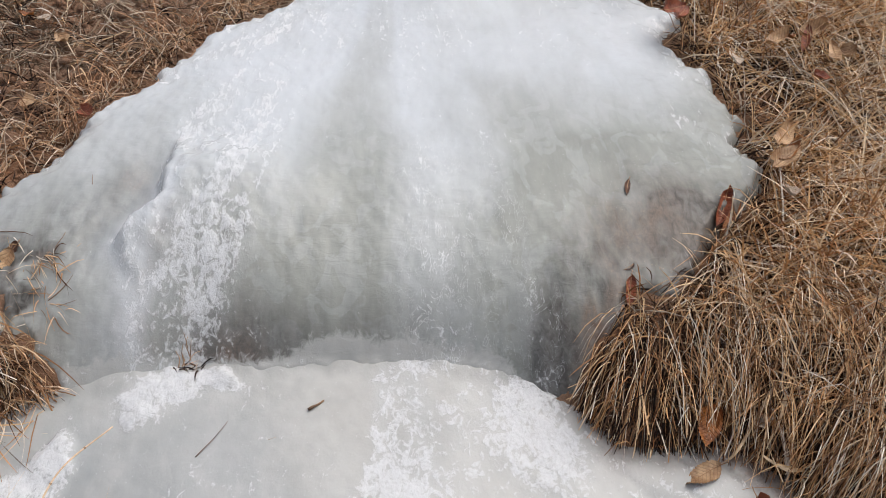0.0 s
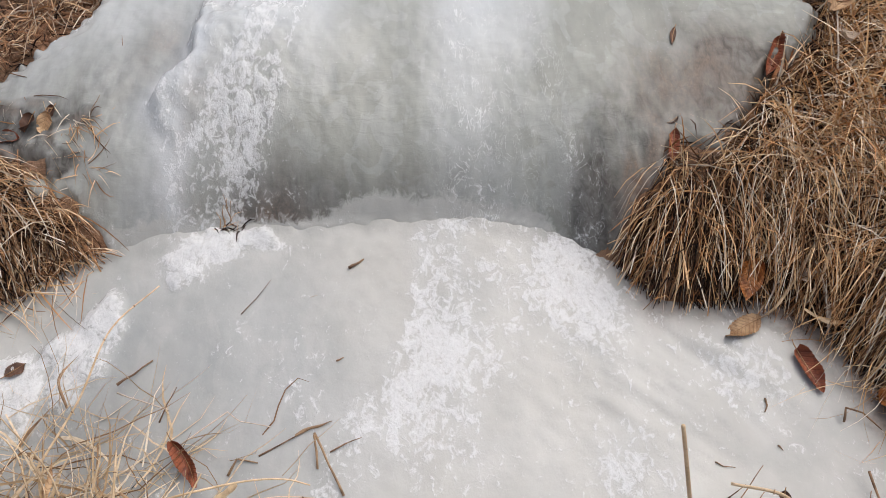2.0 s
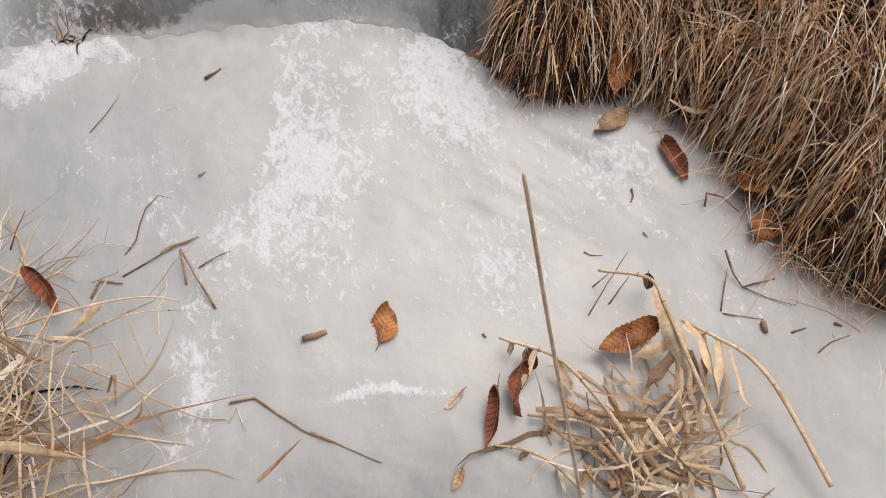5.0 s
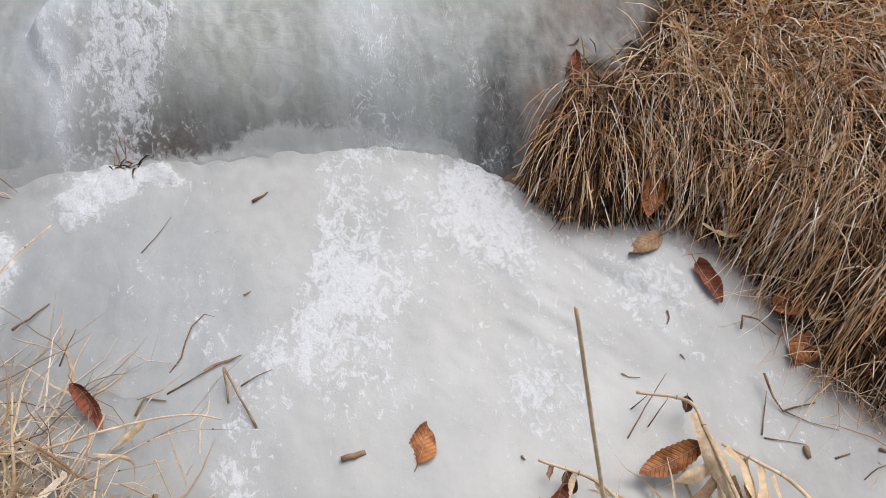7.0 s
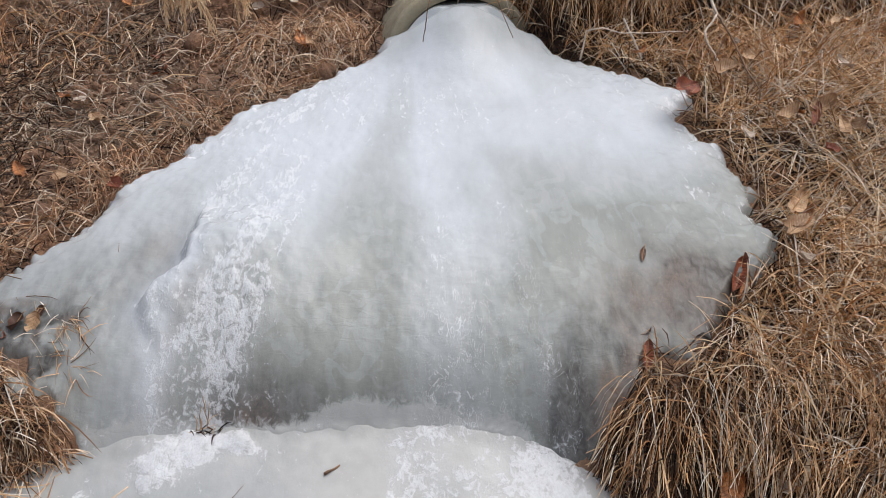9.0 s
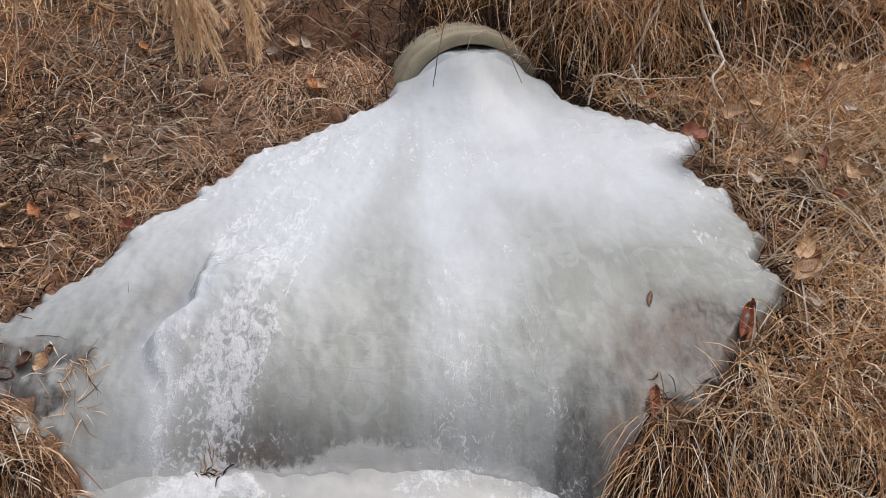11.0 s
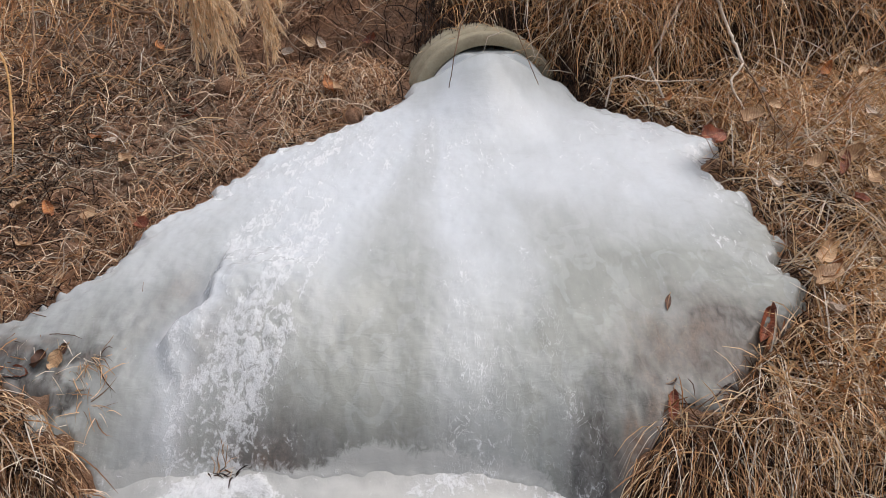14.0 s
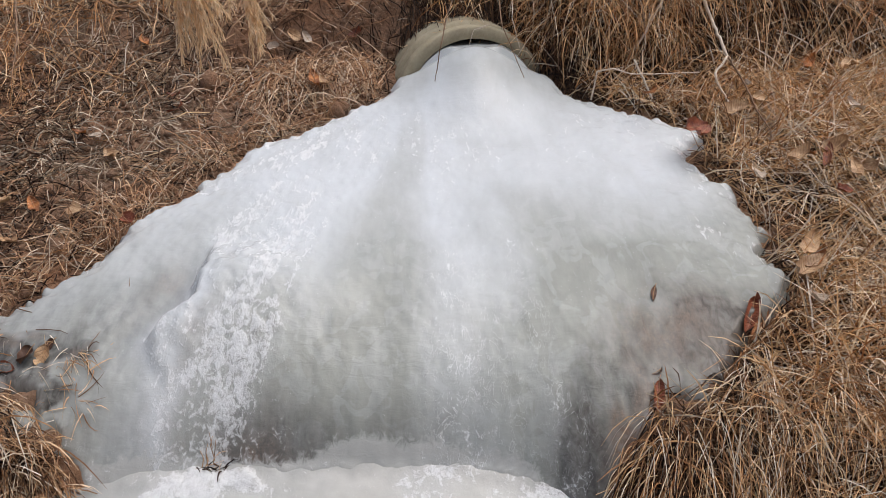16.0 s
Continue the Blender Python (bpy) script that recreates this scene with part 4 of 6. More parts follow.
# ------------------------------------------------------------ leaves, twigs and reeds
def leaf_material(name, dark, light, rough=0.55, veins=0.0):
    """Dead plant matter: blotched, speckled, with ribs that run from the midline."""
    mat, nt, p = material(name)
    a, b = noise_tex(nt, 35, 4, 0.6), noise_tex(nt, 160, 3, 0.6)
    info = nt.nodes.new("ShaderNodeObjectInfo")
    col = mix(nt, grey(nt, a, 0.34, 0.62), dark, light)
    col = mix(nt, grey(nt, b, 0.55, 0.75, 0.0, 0.6), col, tuple(0.45 * c for c in dark))
    col = mix(nt, 1.0, col, ramp(nt, info.outputs["Random"], [(0.0, (0.75, 0.72, 0.70)), (1.0, (1.15, 1.12, 1.1))]), "MULTIPLY")
    height = b
    if veins:
        place = nt.nodes.new("ShaderNodeTexCoord")
        split = nt.nodes.new("ShaderNodeSeparateXYZ")
        nt.links.new(place.outputs["Object"], split.inputs[0])
        slant = maths(nt, "SUBTRACT", split.outputs[0], maths(nt, "MULTIPLY", maths(nt, "ABSOLUTE", split.outputs[1]), 0.85))
        rib = maths(nt, "SINE", maths(nt, "ADD", maths(nt, "MULTIPLY", slant, 700.0), maths(nt, "MULTIPLY", a, 2.5)))
        rib = grey(nt, rib, 0.45, 1.0)
        col = mix(nt, maths(nt, "MULTIPLY", rib, veins), col, tuple(0.35 * c for c in dark))
        height = maths(nt, "SUBTRACT", b, maths(nt, "MULTIPLY", rib, 0.8))
    nt.links.new(col, p.inputs["Base Color"])
    p.inputs["Roughness"].default_value = rough
    bump(nt, p, height, 0.6, 0.002)
    return mat


LEAF_RUST = leaf_material("rust_leaf", (0.16, 0.045, 0.014), (0.62, 0.25, 0.075), 0.5, 0.3)
LEAF_RED = leaf_material("red_leaf", (0.13, 0.035, 0.02), (0.36, 0.11, 0.05), 0.5, 0.3)
LEAF_TAN = leaf_material("tan_leaf", (0.32, 0.17, 0.08), (0.62, 0.42, 0.24), 0.5, 0.3)
LEAF_PALE = leaf_material("pale_leaf", (0.42, 0.33, 0.25), (0.70, 0.60, 0.49), 0.5, 0.3)
LEAF_DARK = leaf_material("dark_leaf", (0.05, 0.025, 0.016), (0.15, 0.075, 0.045))
VEIN = leaf_material("vein", (0.30, 0.16, 0.07), (0.45, 0.28, 0.14))
REED = leaf_material("dry_reed", (0.50, 0.36, 0.205), (0.80, 0.63, 0.42))
REED_BROWN = leaf_material("brown_reed", (0.22, 0.13, 0.07), (0.46, 0.31, 0.18))
REED_GOLD = leaf_material("golden_reed", (0.48, 0.24, 0.07), (0.72, 0.42, 0.15))
TWIG = leaf_material("twig_bark", (0.12, 0.07, 0.042), (0.32, 0.20, 0.12), 0.8)
TWIG_PALE = leaf_material("pale_twig", (0.50, 0.42, 0.33), (0.76, 0.67, 0.56), 0.8)
RND = random.Random(5)


def leaf(stalk, tip, width, mat, label, cup=0.15, curl=0.1, tilt=0.0, rough=0.06, seed=0):
    """A toothed dead leaf from the end of its stalk to its tip."""
    a, b = Vector(stalk), Vector(tip)
    length = (b - a).length
    x = (b - a).normalized()
    up = Vector((0, -0.25, 1))
    y = up.cross(x).normalized()
    z = x.cross(y)
    m = Matrix((x, y, z)).transposed().to_4x4()
    root = tagged(new("leaf"), label, "leaf")
    root.matrix_world = Matrix.Translation(a) @ m @ Matrix.Rotation(radians(tilt), 4, "X")
    rnd = random.Random(seed)
    phase = rnd.uniform(0, 6)
    rows, cols = 24, 9
    bm = bmesh.new()
    grid = []
    for i in range(rows + 1):
        s = i / rows
        w = 0.5 * width * 2.45 * s**0.62 * max(1 - s, 0) ** 0.78 * (1 + (0.06 if i % 2 else -0.05) + 0.07 * math.sin(9 * s + phase)) + 0.0004
        sway = 0.05 * length * math.sin(2.6 * s + phase) * s
        line = []
        for j in range(cols):
            v = 2 * j / (cols - 1) - 1
            h = 0.5 * cup * width * v * v * (1 + 0.6 * math.sin(3 * s + phase)) + 0.12 * width * v * math.sin(2.2 * s + phase) + curl * length * (s - 0.45) ** 2 + rough * width * math.sin(7 * s + phase + 2.5 * v) * abs(v) + 0.02 * width * math.cos(60 * s - 13 * abs(v)) + 0.07 * width * math.sin(4.3 * s + 2 * phase) * v + 0.05 * width * math.sin(13 * s + 3 * phase - 2 * v) * v * v
            line.append(bm.verts.new((0.06 * length + 0.94 * length * s - 0.03 * length * abs(v) * (1 - s), v * w + sway, h)))
        grid.append(line)
    for r0, r1 in zip(grid[:-1], grid[1:]):
        for j in range(cols - 1):
            bm.faces.new((r0[j], r1[j], r1[j + 1], r0[j + 1]))
    part("blade", bm, mat, root)

    def spine(s):
        return (0.06 * length + 0.94 * length * s, 0.05 * length * math.sin(2.6 * s + phase) * s, curl * length * (s - 0.45) ** 2 + 0.0006)

    part("midrib", tube([spine(k / 6) for k in range(7)], [0.0012 - 0.00015 * k for k in range(7)], 5), VEIN, root)
    part("stalk", tube([(-0.16 * length, 0.02 * length, curl * length * 0.3), (-0.05 * length, 0, curl * length * 0.25), spine(0)], [0.0009, 0.0009, 0.0012], 5), VEIN, root)
    return root


def twig(points, radius, mat, label, name="twig", side=None, thin=0.5):
    """A crooked twig through points, with a side shoot if given."""
    pts = [Vector(p) for p in points]
    fine = []
    for p, q in zip(pts[:-1], pts[1:]):
        n = max(2, int((q - p).length / 0.02))
        for k in range(n):
            fine.append(p.lerp(q, k / n) + Vector((RND.uniform(-1, 1), RND.uniform(-1, 1), RND.uniform(-1, 1))) * radius * (0.35 if k else 0))
    fine.append(pts[-1])
    n = len(fine) - 1
    radii = [0.76 * radius * (1 - (1 - thin) * i / n) * RND.uniform(0.9, 1.15) for i in range(n + 1)]
    stem = part(name, tube(fine, radii, 7), mat)
    tagged(stem, label, "twig")
    if side:
        part("shoot", tube(side, [radius * 0.6, radius * 0.5, radius * 0.3][: len(side)], 6), mat, stem)
    return stem


def strap(points, width, fold=0.25, twist=0.0, ends=(0.6, 0.04)):
    """A folded, twisting strip such as a dry reed leaf."""
    bm = bmesh.new()
    pts = [Vector(p) for p in points]
    n = len(pts) - 1
    side, rows = None, []
    for i, p in enumerate(pts):
        s = i / n
        way = (pts[min(i + 1, n)] - pts[max(i - 1, 0)]).normalized()
        if side is None:
            side = way.cross(Vector((0, -0.2, 1))).normalized() if abs(way.z) < 0.95 else way.orthogonal()
        side = (side - way * side.dot(way)).normalized()
        turn = Matrix.Rotation(twist * s, 3, way)
        across, over = turn @ side, turn @ way.cross(side)
        w = 0.5 * width * (ends[0] + (1 - ends[0]) * min(1, s * 5)) * (1 if s < 0.55 else 1 - (1 - ends[1]) * ((s - 0.55) / 0.45) ** 1.3) * (1 + 0.14 * math.sin(11 * s + 90 * width))
        rows.append([bm.verts.new(p + across * w * v + over * w * (fold * abs(v) + 0.25 * math.sin(9 * s + 3 * v) * v)) for v in (-1, -0.5, 0, 0.5, 1)])
    for r0, r1 in zip(rows[:-1], rows[1:]):
        for k in range(4):
            bm.faces.new((r0[k], r0[k + 1], r1[k + 1], r1[k]))
    return bm


def bend(points, count=12):
    """A smooth line through points."""
    pts = [Vector(p) for p in points]
    pts = [2 * pts[0] - pts[1]] + pts + [2 * pts[-1] - pts[-2]]
    out = []
    for i in range(1, len(pts) - 2):
        a, b, c, d = pts[i - 1 : i + 3]
        for k in range(count):
            t = k / count
            out.append(0.5 * (2 * b + (c - a) * t + (2 * a - 5 * b + 4 * c - d) * t * t + (3 * b - a - 3 * c + d) * t**3))
    return out + [pts[-2]]


def reed(points, radius, label, leaves=(), mat=None, joints=True):
    """A dry reed: its cane, the joints on it and leaves that hang from it."""
    mat = mat or REED
    root = tagged(new("dry_reed"), label, "reed", group="dry reeds on the ice")
    line, radius = bend(points), 0.76 * radius
    n = len(line) - 1
    part("cane", tube(line, [radius * (1 - 0.45 * i / n) for i in range(n + 1)], 8), mat, root)
    if joints:
        for s in (0.3, 0.62, 0.85):
            i = int(s * n)
            part("joint", tube([line[i] + (line[i + 1] - line[i]) * u for u in (-0.15, 0.0, 0.15)], [radius * 0.8, radius * 1.04, radius * 0.8], 8), REED_BROWN, root)
    for pts, width in leaves:
        part("leaf_blade", strap(bend(pts, 6), width, RND.uniform(0.2, 0.6), RND.uniform(-1.6, 1.6)), RND.choice((REED, STRAW_PALE, REED_BROWN, LEAF_TAN)), root)
    return root


def straw(points, width, label, mat=None, twist=1.0):
    """A loose dry strip of grass or reed leaf."""
    ob = part("loose_blade", strap(bend(points, 6), 0.62 * width, 0.55, twist), mat or REED)
    return tagged(ob, label, "dry leaf", group="loose dry blades")


leaf((0.061, 0.813, -0.134), (0.089, 0.879, -0.117), 0.050, LEAF_RUST, "orange-brown toothed leaf frozen flat onto the ice", cup=0.06, curl=0.1, rough=0.04, seed=0)
leaf((0.640, 1.145, -0.050), (0.669, 1.056, -0.080), 0.036, LEAF_RED, "dark red-brown leaf curled on the ice beside the bank", cup=0.5, curl=0.2, seed=1)
leaf((0.595, 1.210, -0.033), (0.514, 1.178, -0.044), 0.045, LEAF_TAN, "tan leaf half frozen into the ice", cup=0.1, curl=0.05, seed=2)
leaf((0.536, 0.772, -0.098), (0.426, 0.744, -0.132), 0.048, LEAF_RUST, "large orange-brown leaf propped against dry reeds", cup=0.4, curl=0.2, seed=3)
leaf((0.249, 0.708, -0.131), (0.220, 0.618, -0.172), 0.026, LEAF_RED, "narrow curled rust leaf standing in the ice", cup=0.8, curl=0.3, tilt=35, seed=4)
leaf((0.290, 0.745, -0.112), (0.261, 0.669, -0.163), 0.034, LEAF_RED, "dark crumpled leaf standing in the ice", cup=0.8, curl=0.3, tilt=-30, rough=0.2, seed=5)
leaf((0.304, 0.765, -0.121), (0.308, 0.729, -0.136), 0.026, LEAF_DARK, "small dark folded leaf beside the reeds", cup=0.6, seed=6)
leaf((-0.507, 1.004, -0.066), (-0.450, 0.925, -0.093), 0.032, LEAF_RED, "curled red-brown leaf caught in dry reeds", cup=0.7, curl=0.5, tilt=20, rough=0.2, seed=7)
leaf((0.759, 1.034, -0.076), (0.808, 1.007, -0.060), 0.050, LEAF_RUST, "rust leaf lying under the tussock edge", cup=0.4, seed=8)
leaf((0.816, 0.965, -0.084), (0.761, 0.916, -0.105), 0.055, LEAF_RUST, "orange leaf half hidden under dry grass", cup=0.3, seed=9)
leaf((0.809, 1.005, -0.050), (0.834, 0.946, -0.040), 0.040, LEAF_TAN, "tan leaf tucked into the grass edge", cup=0.4, seed=10)
leaf((0.592, 1.282, 0.057), (0.559, 1.215, 0.009), 0.042, LEAF_RUST, "brown leaf hanging in the draped grass", cup=0.5, curl=0.2, seed=11)
leaf((0.662, 1.244, 0.033), (0.692, 1.237, 0.057), 0.030, LEAF_PALE, "pale rolled leaf in the draped grass", cup=0.8, seed=12)
leaf((0.170, 0.596, -0.179), (0.151, 0.562, -0.186), 0.016, LEAF_TAN, "small tan leaf frozen in the ice", seed=13)
leaf((0.191, 0.719, -0.153), (0.155, 0.690, -0.159), 0.016, LEAF_PALE, "pale leaf sunk under the ice surface", cup=0.05, seed=14)
leaf((0.538, 0.864, -0.088), (0.529, 0.840, -0.103), 0.020, LEAF_DARK, "dark leaf scrap on a bent reed", cup=0.6, seed=15)
leaf((-0.858, 1.155, -0.044), (-0.824, 1.182, -0.036), 0.030, LEAF_DARK, "brown leaf on frost beside the reeds", seed=16)
twig([(-0.064, 0.835, -0.125), (-0.043, 0.838, -0.125), (-0.023, 0.845, -0.126)], 0.0070, REED_BROWN, "short broken reed stub on the ice", thin=0.9)
twig([(-0.227, 1.160, -0.046), (-0.221, 1.162, -0.045), (-0.214, 1.168, -0.046)], 0.0025, TWIG, "small dark bark scrap on the ice")
twig([(-0.210, 1.368, 0.004), (-0.196, 1.377, 0.006), (-0.180, 1.391, 0.007)], 0.0045, TWIG, "short dark stick on the ice", thin=0.5)
twig([(-0.420, 1.270, -0.018), (-0.393, 1.304, -0.009), (-0.367, 1.344, 0.003)], 0.0014, TWIG, "thin dark twig frozen onto the ice")
twig([(-0.285, 1.304, -0.013), (-0.270, 1.309, -0.012)], 0.0010, TWIG_PALE, "tiny pale straw on the ice")
twig([(-0.205, 0.907, -0.112), (-0.233, 0.957, -0.084), (-0.258, 1.007, -0.064)], 0.0032, REED_BROWN, "snapped brown stalk leaning on the ice", thin=0.8)
twig([(-0.253, 0.956, -0.100), (-0.255, 0.982, -0.084), (-0.258, 1.002, -0.062)], 0.0028, REED_BROWN, "upright broken stalk frozen into the ice", thin=0.9)
twig([(-0.360, 0.986, -0.096), (-0.306, 1.012, -0.086), (-0.270, 1.029, -0.081), (-0.231, 1.043, -0.078)], 0.0020, TWIG, "thin dark twig frozen onto the ice")
straw([(-0.297, 1.018, -0.082), (-0.277, 1.028, -0.079), (-0.252, 1.032, -0.077), (-0.230, 1.041, -0.074)], 0.0080, "brown leaf strip on a twig", REED_BROWN, 1)
twig([(-0.232, 0.986, -0.094), (-0.203, 0.998, -0.086), (-0.175, 1.002, -0.077)], 0.0020, TWIG, "thin dark twig frozen onto the ice")
twig([(-0.412, 0.953, -0.105), (-0.398, 0.980, -0.094), (-0.360, 0.972, -0.097)], 0.0028, REED_BROWN, "bent brown stalk lying on the ice")
twig([(-0.188, 0.746, -0.150), (-0.148, 0.749, -0.150), (-0.113, 0.719, -0.157), (-0.073, 0.686, -0.164), (-0.029, 0.665, -0.169), (0.044, 0.621, -0.177)], 0.0028, REED_BROWN, "long crooked brown stalk frozen into the ice")
straw([(-0.064, 0.683, -0.163), (-0.047, 0.672, -0.165), (-0.021, 0.655, -0.165)], 0.0090, "brown sheath on a crooked stalk", REED_BROWN, 1)
straw([(-0.150, 0.620, -0.178), (-0.116, 0.645, -0.175), (-0.078, 0.676, -0.168)], 0.0100, "tan reed leaf lying on the ice", LEAF_TAN, 1)
twig([(-0.192, 0.715, -0.159), (-0.177, 0.737, -0.154), (-0.165, 0.699, -0.162)], 0.0018, TWIG_PALE, "pale split straw on the ice")
twig([(0.561, 1.051, -0.078), (0.562, 1.038, -0.083), (0.554, 1.025, -0.086)], 0.0025, TWIG, "small black hooked scrap on the ice")
twig([(0.445, 0.939, -0.107), (0.456, 0.931, -0.109), (0.477, 0.927, -0.109)], 0.0018, TWIG, "thin dark twig frozen onto the ice")
twig([(0.427, 0.821, -0.134), (0.466, 0.863, -0.108), (0.513, 0.908, -0.078)], 0.0018, TWIG, "dark twig crossing a bent reed")
twig([(0.446, 0.872, -0.123), (0.479, 0.882, -0.094)], 0.0016, TWIG, "thin dark twig frozen onto the ice")
twig([(0.467, 0.837, -0.130), (0.491, 0.857, -0.112), (0.507, 0.869, -0.098)], 0.0016, TWIG, "thin dark twig frozen onto the ice")
twig([(0.691, 0.895, -0.090), (0.700, 0.860, -0.115), (0.712, 0.838, -0.128), (0.774, 0.845, -0.124)], 0.0030, TWIG, "forked dark twig lying by the bank")
twig([(0.662, 0.801, -0.139), (0.683, 0.850, -0.123), (0.689, 0.868, -0.107)], 0.0018, TWIG, "thin dark twig frozen onto the ice")
twig([(0.713, 0.837, -0.127), (0.753, 0.814, -0.135), (0.797, 0.793, -0.137)], 0.0016, TWIG, "thin dark twig frozen onto the ice")
twig([(0.664, 0.796, -0.140), (0.693, 0.787, -0.140), (0.733, 0.777, -0.145)], 0.0016, TWIG, "thin dark twig frozen onto the ice")
twig([(0.730, 0.772, -0.144), (0.730, 0.753, -0.150)], 0.0065, REED_BROWN, "small tan seed head on the ice", thin=0.7)
twig([(0.775, 0.748, -0.151), (0.802, 0.752, -0.148)], 0.0030, TWIG, "brown bark scrap on the ice")
twig([(0.856, 0.754, -0.148), (0.867, 0.747, -0.149)], 0.0040, TWIG, "brown bark scrap on the ice")
twig([(0.811, 0.708, -0.161), (0.840, 0.723, -0.155), (0.876, 0.730, -0.154)], 0.0018, TWIG, "thin dark twig frozen onto the ice")
twig([(0.239, 0.811, -0.136), (0.244, 0.803, -0.136)], 0.0030, TWIG, "black speck of bark on the ice")
twig([(0.561, 0.963, -0.100), (0.568, 0.954, -0.104)], 0.0020, TWIG, "black speck of bark on the ice")
twig([(0.685, 0.994, -0.084), (0.692, 1.014, -0.069), (0.720, 1.004, -0.073), (0.747, 0.978, -0.089)], 0.0030, TWIG, "dark curled twig at the grass edge")
twig([(-0.634, 1.121, -0.042), (-0.610, 1.146, -0.044), (-0.580, 1.178, -0.041)], 0.0035, TWIG, "dark stick lying over frost")
twig([(-0.619, 1.085, -0.023), (-0.574, 1.073, -0.035), (-0.525, 1.060, -0.048)], 0.0022, TWIG_PALE, "pale straw lying over reeds")
twig([(-0.549, 1.056, -0.076), (-0.529, 1.072, -0.043), (-0.510, 1.089, -0.019)], 0.0020, TWIG, "thin dark twig frozen onto the ice")
twig([(-0.500, 1.002, -0.076), (-0.417, 1.050, -0.048), (-0.396, 1.040, -0.064), (-0.342, 1.037, -0.080)], 0.0020, TWIG_PALE, "thin bent straw arching over the ice")
reed([(0.343, 0.505, -0.185), (0.285, 0.492, 0.08), (0.222, 0.475, 0.36), (0.162, 0.456, 0.639)], 0.0040, "single upright tan reed cane with a cut tip", [], joints=False)
reed([(0.466, 0.516, -0.184), (0.431, 0.585, -0.141), (0.393, 0.652, -0.111), (0.346, 0.730, -0.107), (0.259, 0.781, -0.106)], 0.0062, "bent straw-coloured reed arching over the ice", [([(0.346, 0.730, -0.107), (0.361, 0.697, -0.130), (0.374, 0.656, -0.152)], 0.016), ([(0.279, 0.769, -0.109), (0.275, 0.756, -0.132)], 0.012), ([(0.313, 0.749, -0.109), (0.294, 0.714, -0.128), (0.284, 0.702, -0.142)], 0.012)], joints=True)
reed([(0.602, 0.501, -0.185), (0.575, 0.573, -0.131), (0.552, 0.651, -0.086), (0.537, 0.780, -0.068), (0.528, 0.842, -0.072), (0.452, 0.880, -0.086)], 0.0062, "tan reed arching over the ice with dry leaves", [([(0.530, 0.813, -0.065), (0.534, 0.750, -0.073), (0.541, 0.694, -0.087), (0.546, 0.661, -0.103)], 0.030), ([(0.554, 0.734, -0.088), (0.506, 0.722, -0.110), (0.452, 0.719, -0.128)], 0.022), ([(0.540, 0.709, -0.094), (0.505, 0.684, -0.117), (0.484, 0.672, -0.141)], 0.020), ([(0.542, 0.716, -0.089), (0.538, 0.671, -0.120), (0.529, 0.627, -0.150)], 0.014), ([(0.566, 0.752, -0.082), (0.591, 0.728, -0.099), (0.598, 0.675, -0.120), (0.597, 0.629, -0.139)], 0.022)], joints=True)
reed([(0.738, 0.482, -0.178), (0.692, 0.623, -0.122), (0.657, 0.684, -0.101), (0.615, 0.720, -0.092), (0.564, 0.764, -0.091)], 0.0060, "pale reed bowing out across the ice", [([(0.628, 0.700, -0.097), (0.637, 0.662, -0.123), (0.642, 0.624, -0.139), (0.680, 0.606, -0.166)], 0.011), ([(0.615, 0.720, -0.092), (0.608, 0.670, -0.113), (0.591, 0.625, -0.139)], 0.020), ([(0.594, 0.737, -0.098), (0.594, 0.695, -0.116), (0.574, 0.646, -0.136)], 0.018)], joints=True)
reed([(0.349, 0.524, -0.171), (0.313, 0.568, -0.158), (0.275, 0.601, -0.161), (0.225, 0.620, -0.166)], 0.0048, "short pale reed lying on the ice", [([(0.275, 0.601, -0.161), (0.262, 0.593, -0.180)], 0.012)], joints=True)
reed([(0.458, 0.513, -0.174), (0.415, 0.564, -0.154), (0.384, 0.624, -0.151), (0.329, 0.645, -0.151), (0.286, 0.659, -0.154)], 0.0052, "broken reed among dry leaves", [([(0.327, 0.642, -0.144), (0.304, 0.624, -0.172)], 0.014)], joints=True)
straw([(0.296, 0.654, -0.127), (0.407, 0.641, -0.150), (0.483, 0.618, -0.144), (0.573, 0.591, -0.167)], 0.0220, "curled tan reed leaf in a heap of dry litter", REED_BROWN, 0.8)
straw([(0.346, 0.670, -0.134), (0.407, 0.615, -0.139), (0.520, 0.607, -0.158)], 0.0180, "curled tan reed leaf in a heap of dry litter", LEAF_TAN, 0.8)
straw([(0.456, 0.568, -0.171), (0.499, 0.585, -0.158), (0.558, 0.628, -0.137)], 0.0200, "curled tan reed leaf in a heap of dry litter", REED, 0.8)
straw([(0.389, 0.529, -0.163), (0.461, 0.550, -0.177), (0.541, 0.520, -0.172)], 0.0300, "curled tan reed leaf in a heap of dry litter", REED_BROWN, 0.8)
straw([(0.368, 0.566, -0.167), (0.345, 0.533, -0.160)], 0.0260, "curled tan reed leaf in a heap of dry litter", LEAF_TAN, 0.8)
straw([(0.471, 0.616, -0.135), (0.514, 0.551, -0.170), (0.570, 0.532, -0.164)], 0.0180, "curled tan reed leaf in a heap of dry litter", REED, 0.8)
straw([(0.526, 0.673, -0.138), (0.531, 0.595, -0.145), (0.507, 0.525, -0.174)], 0.0140, "curled tan reed leaf in a heap of dry litter", REED_BROWN, 0.8)
straw([(0.348, 0.622, -0.158), (0.396, 0.553, -0.165), (0.402, 0.513, -0.161)], 0.0120, "curled tan reed leaf in a heap of dry litter", LEAF_TAN, 0.8)
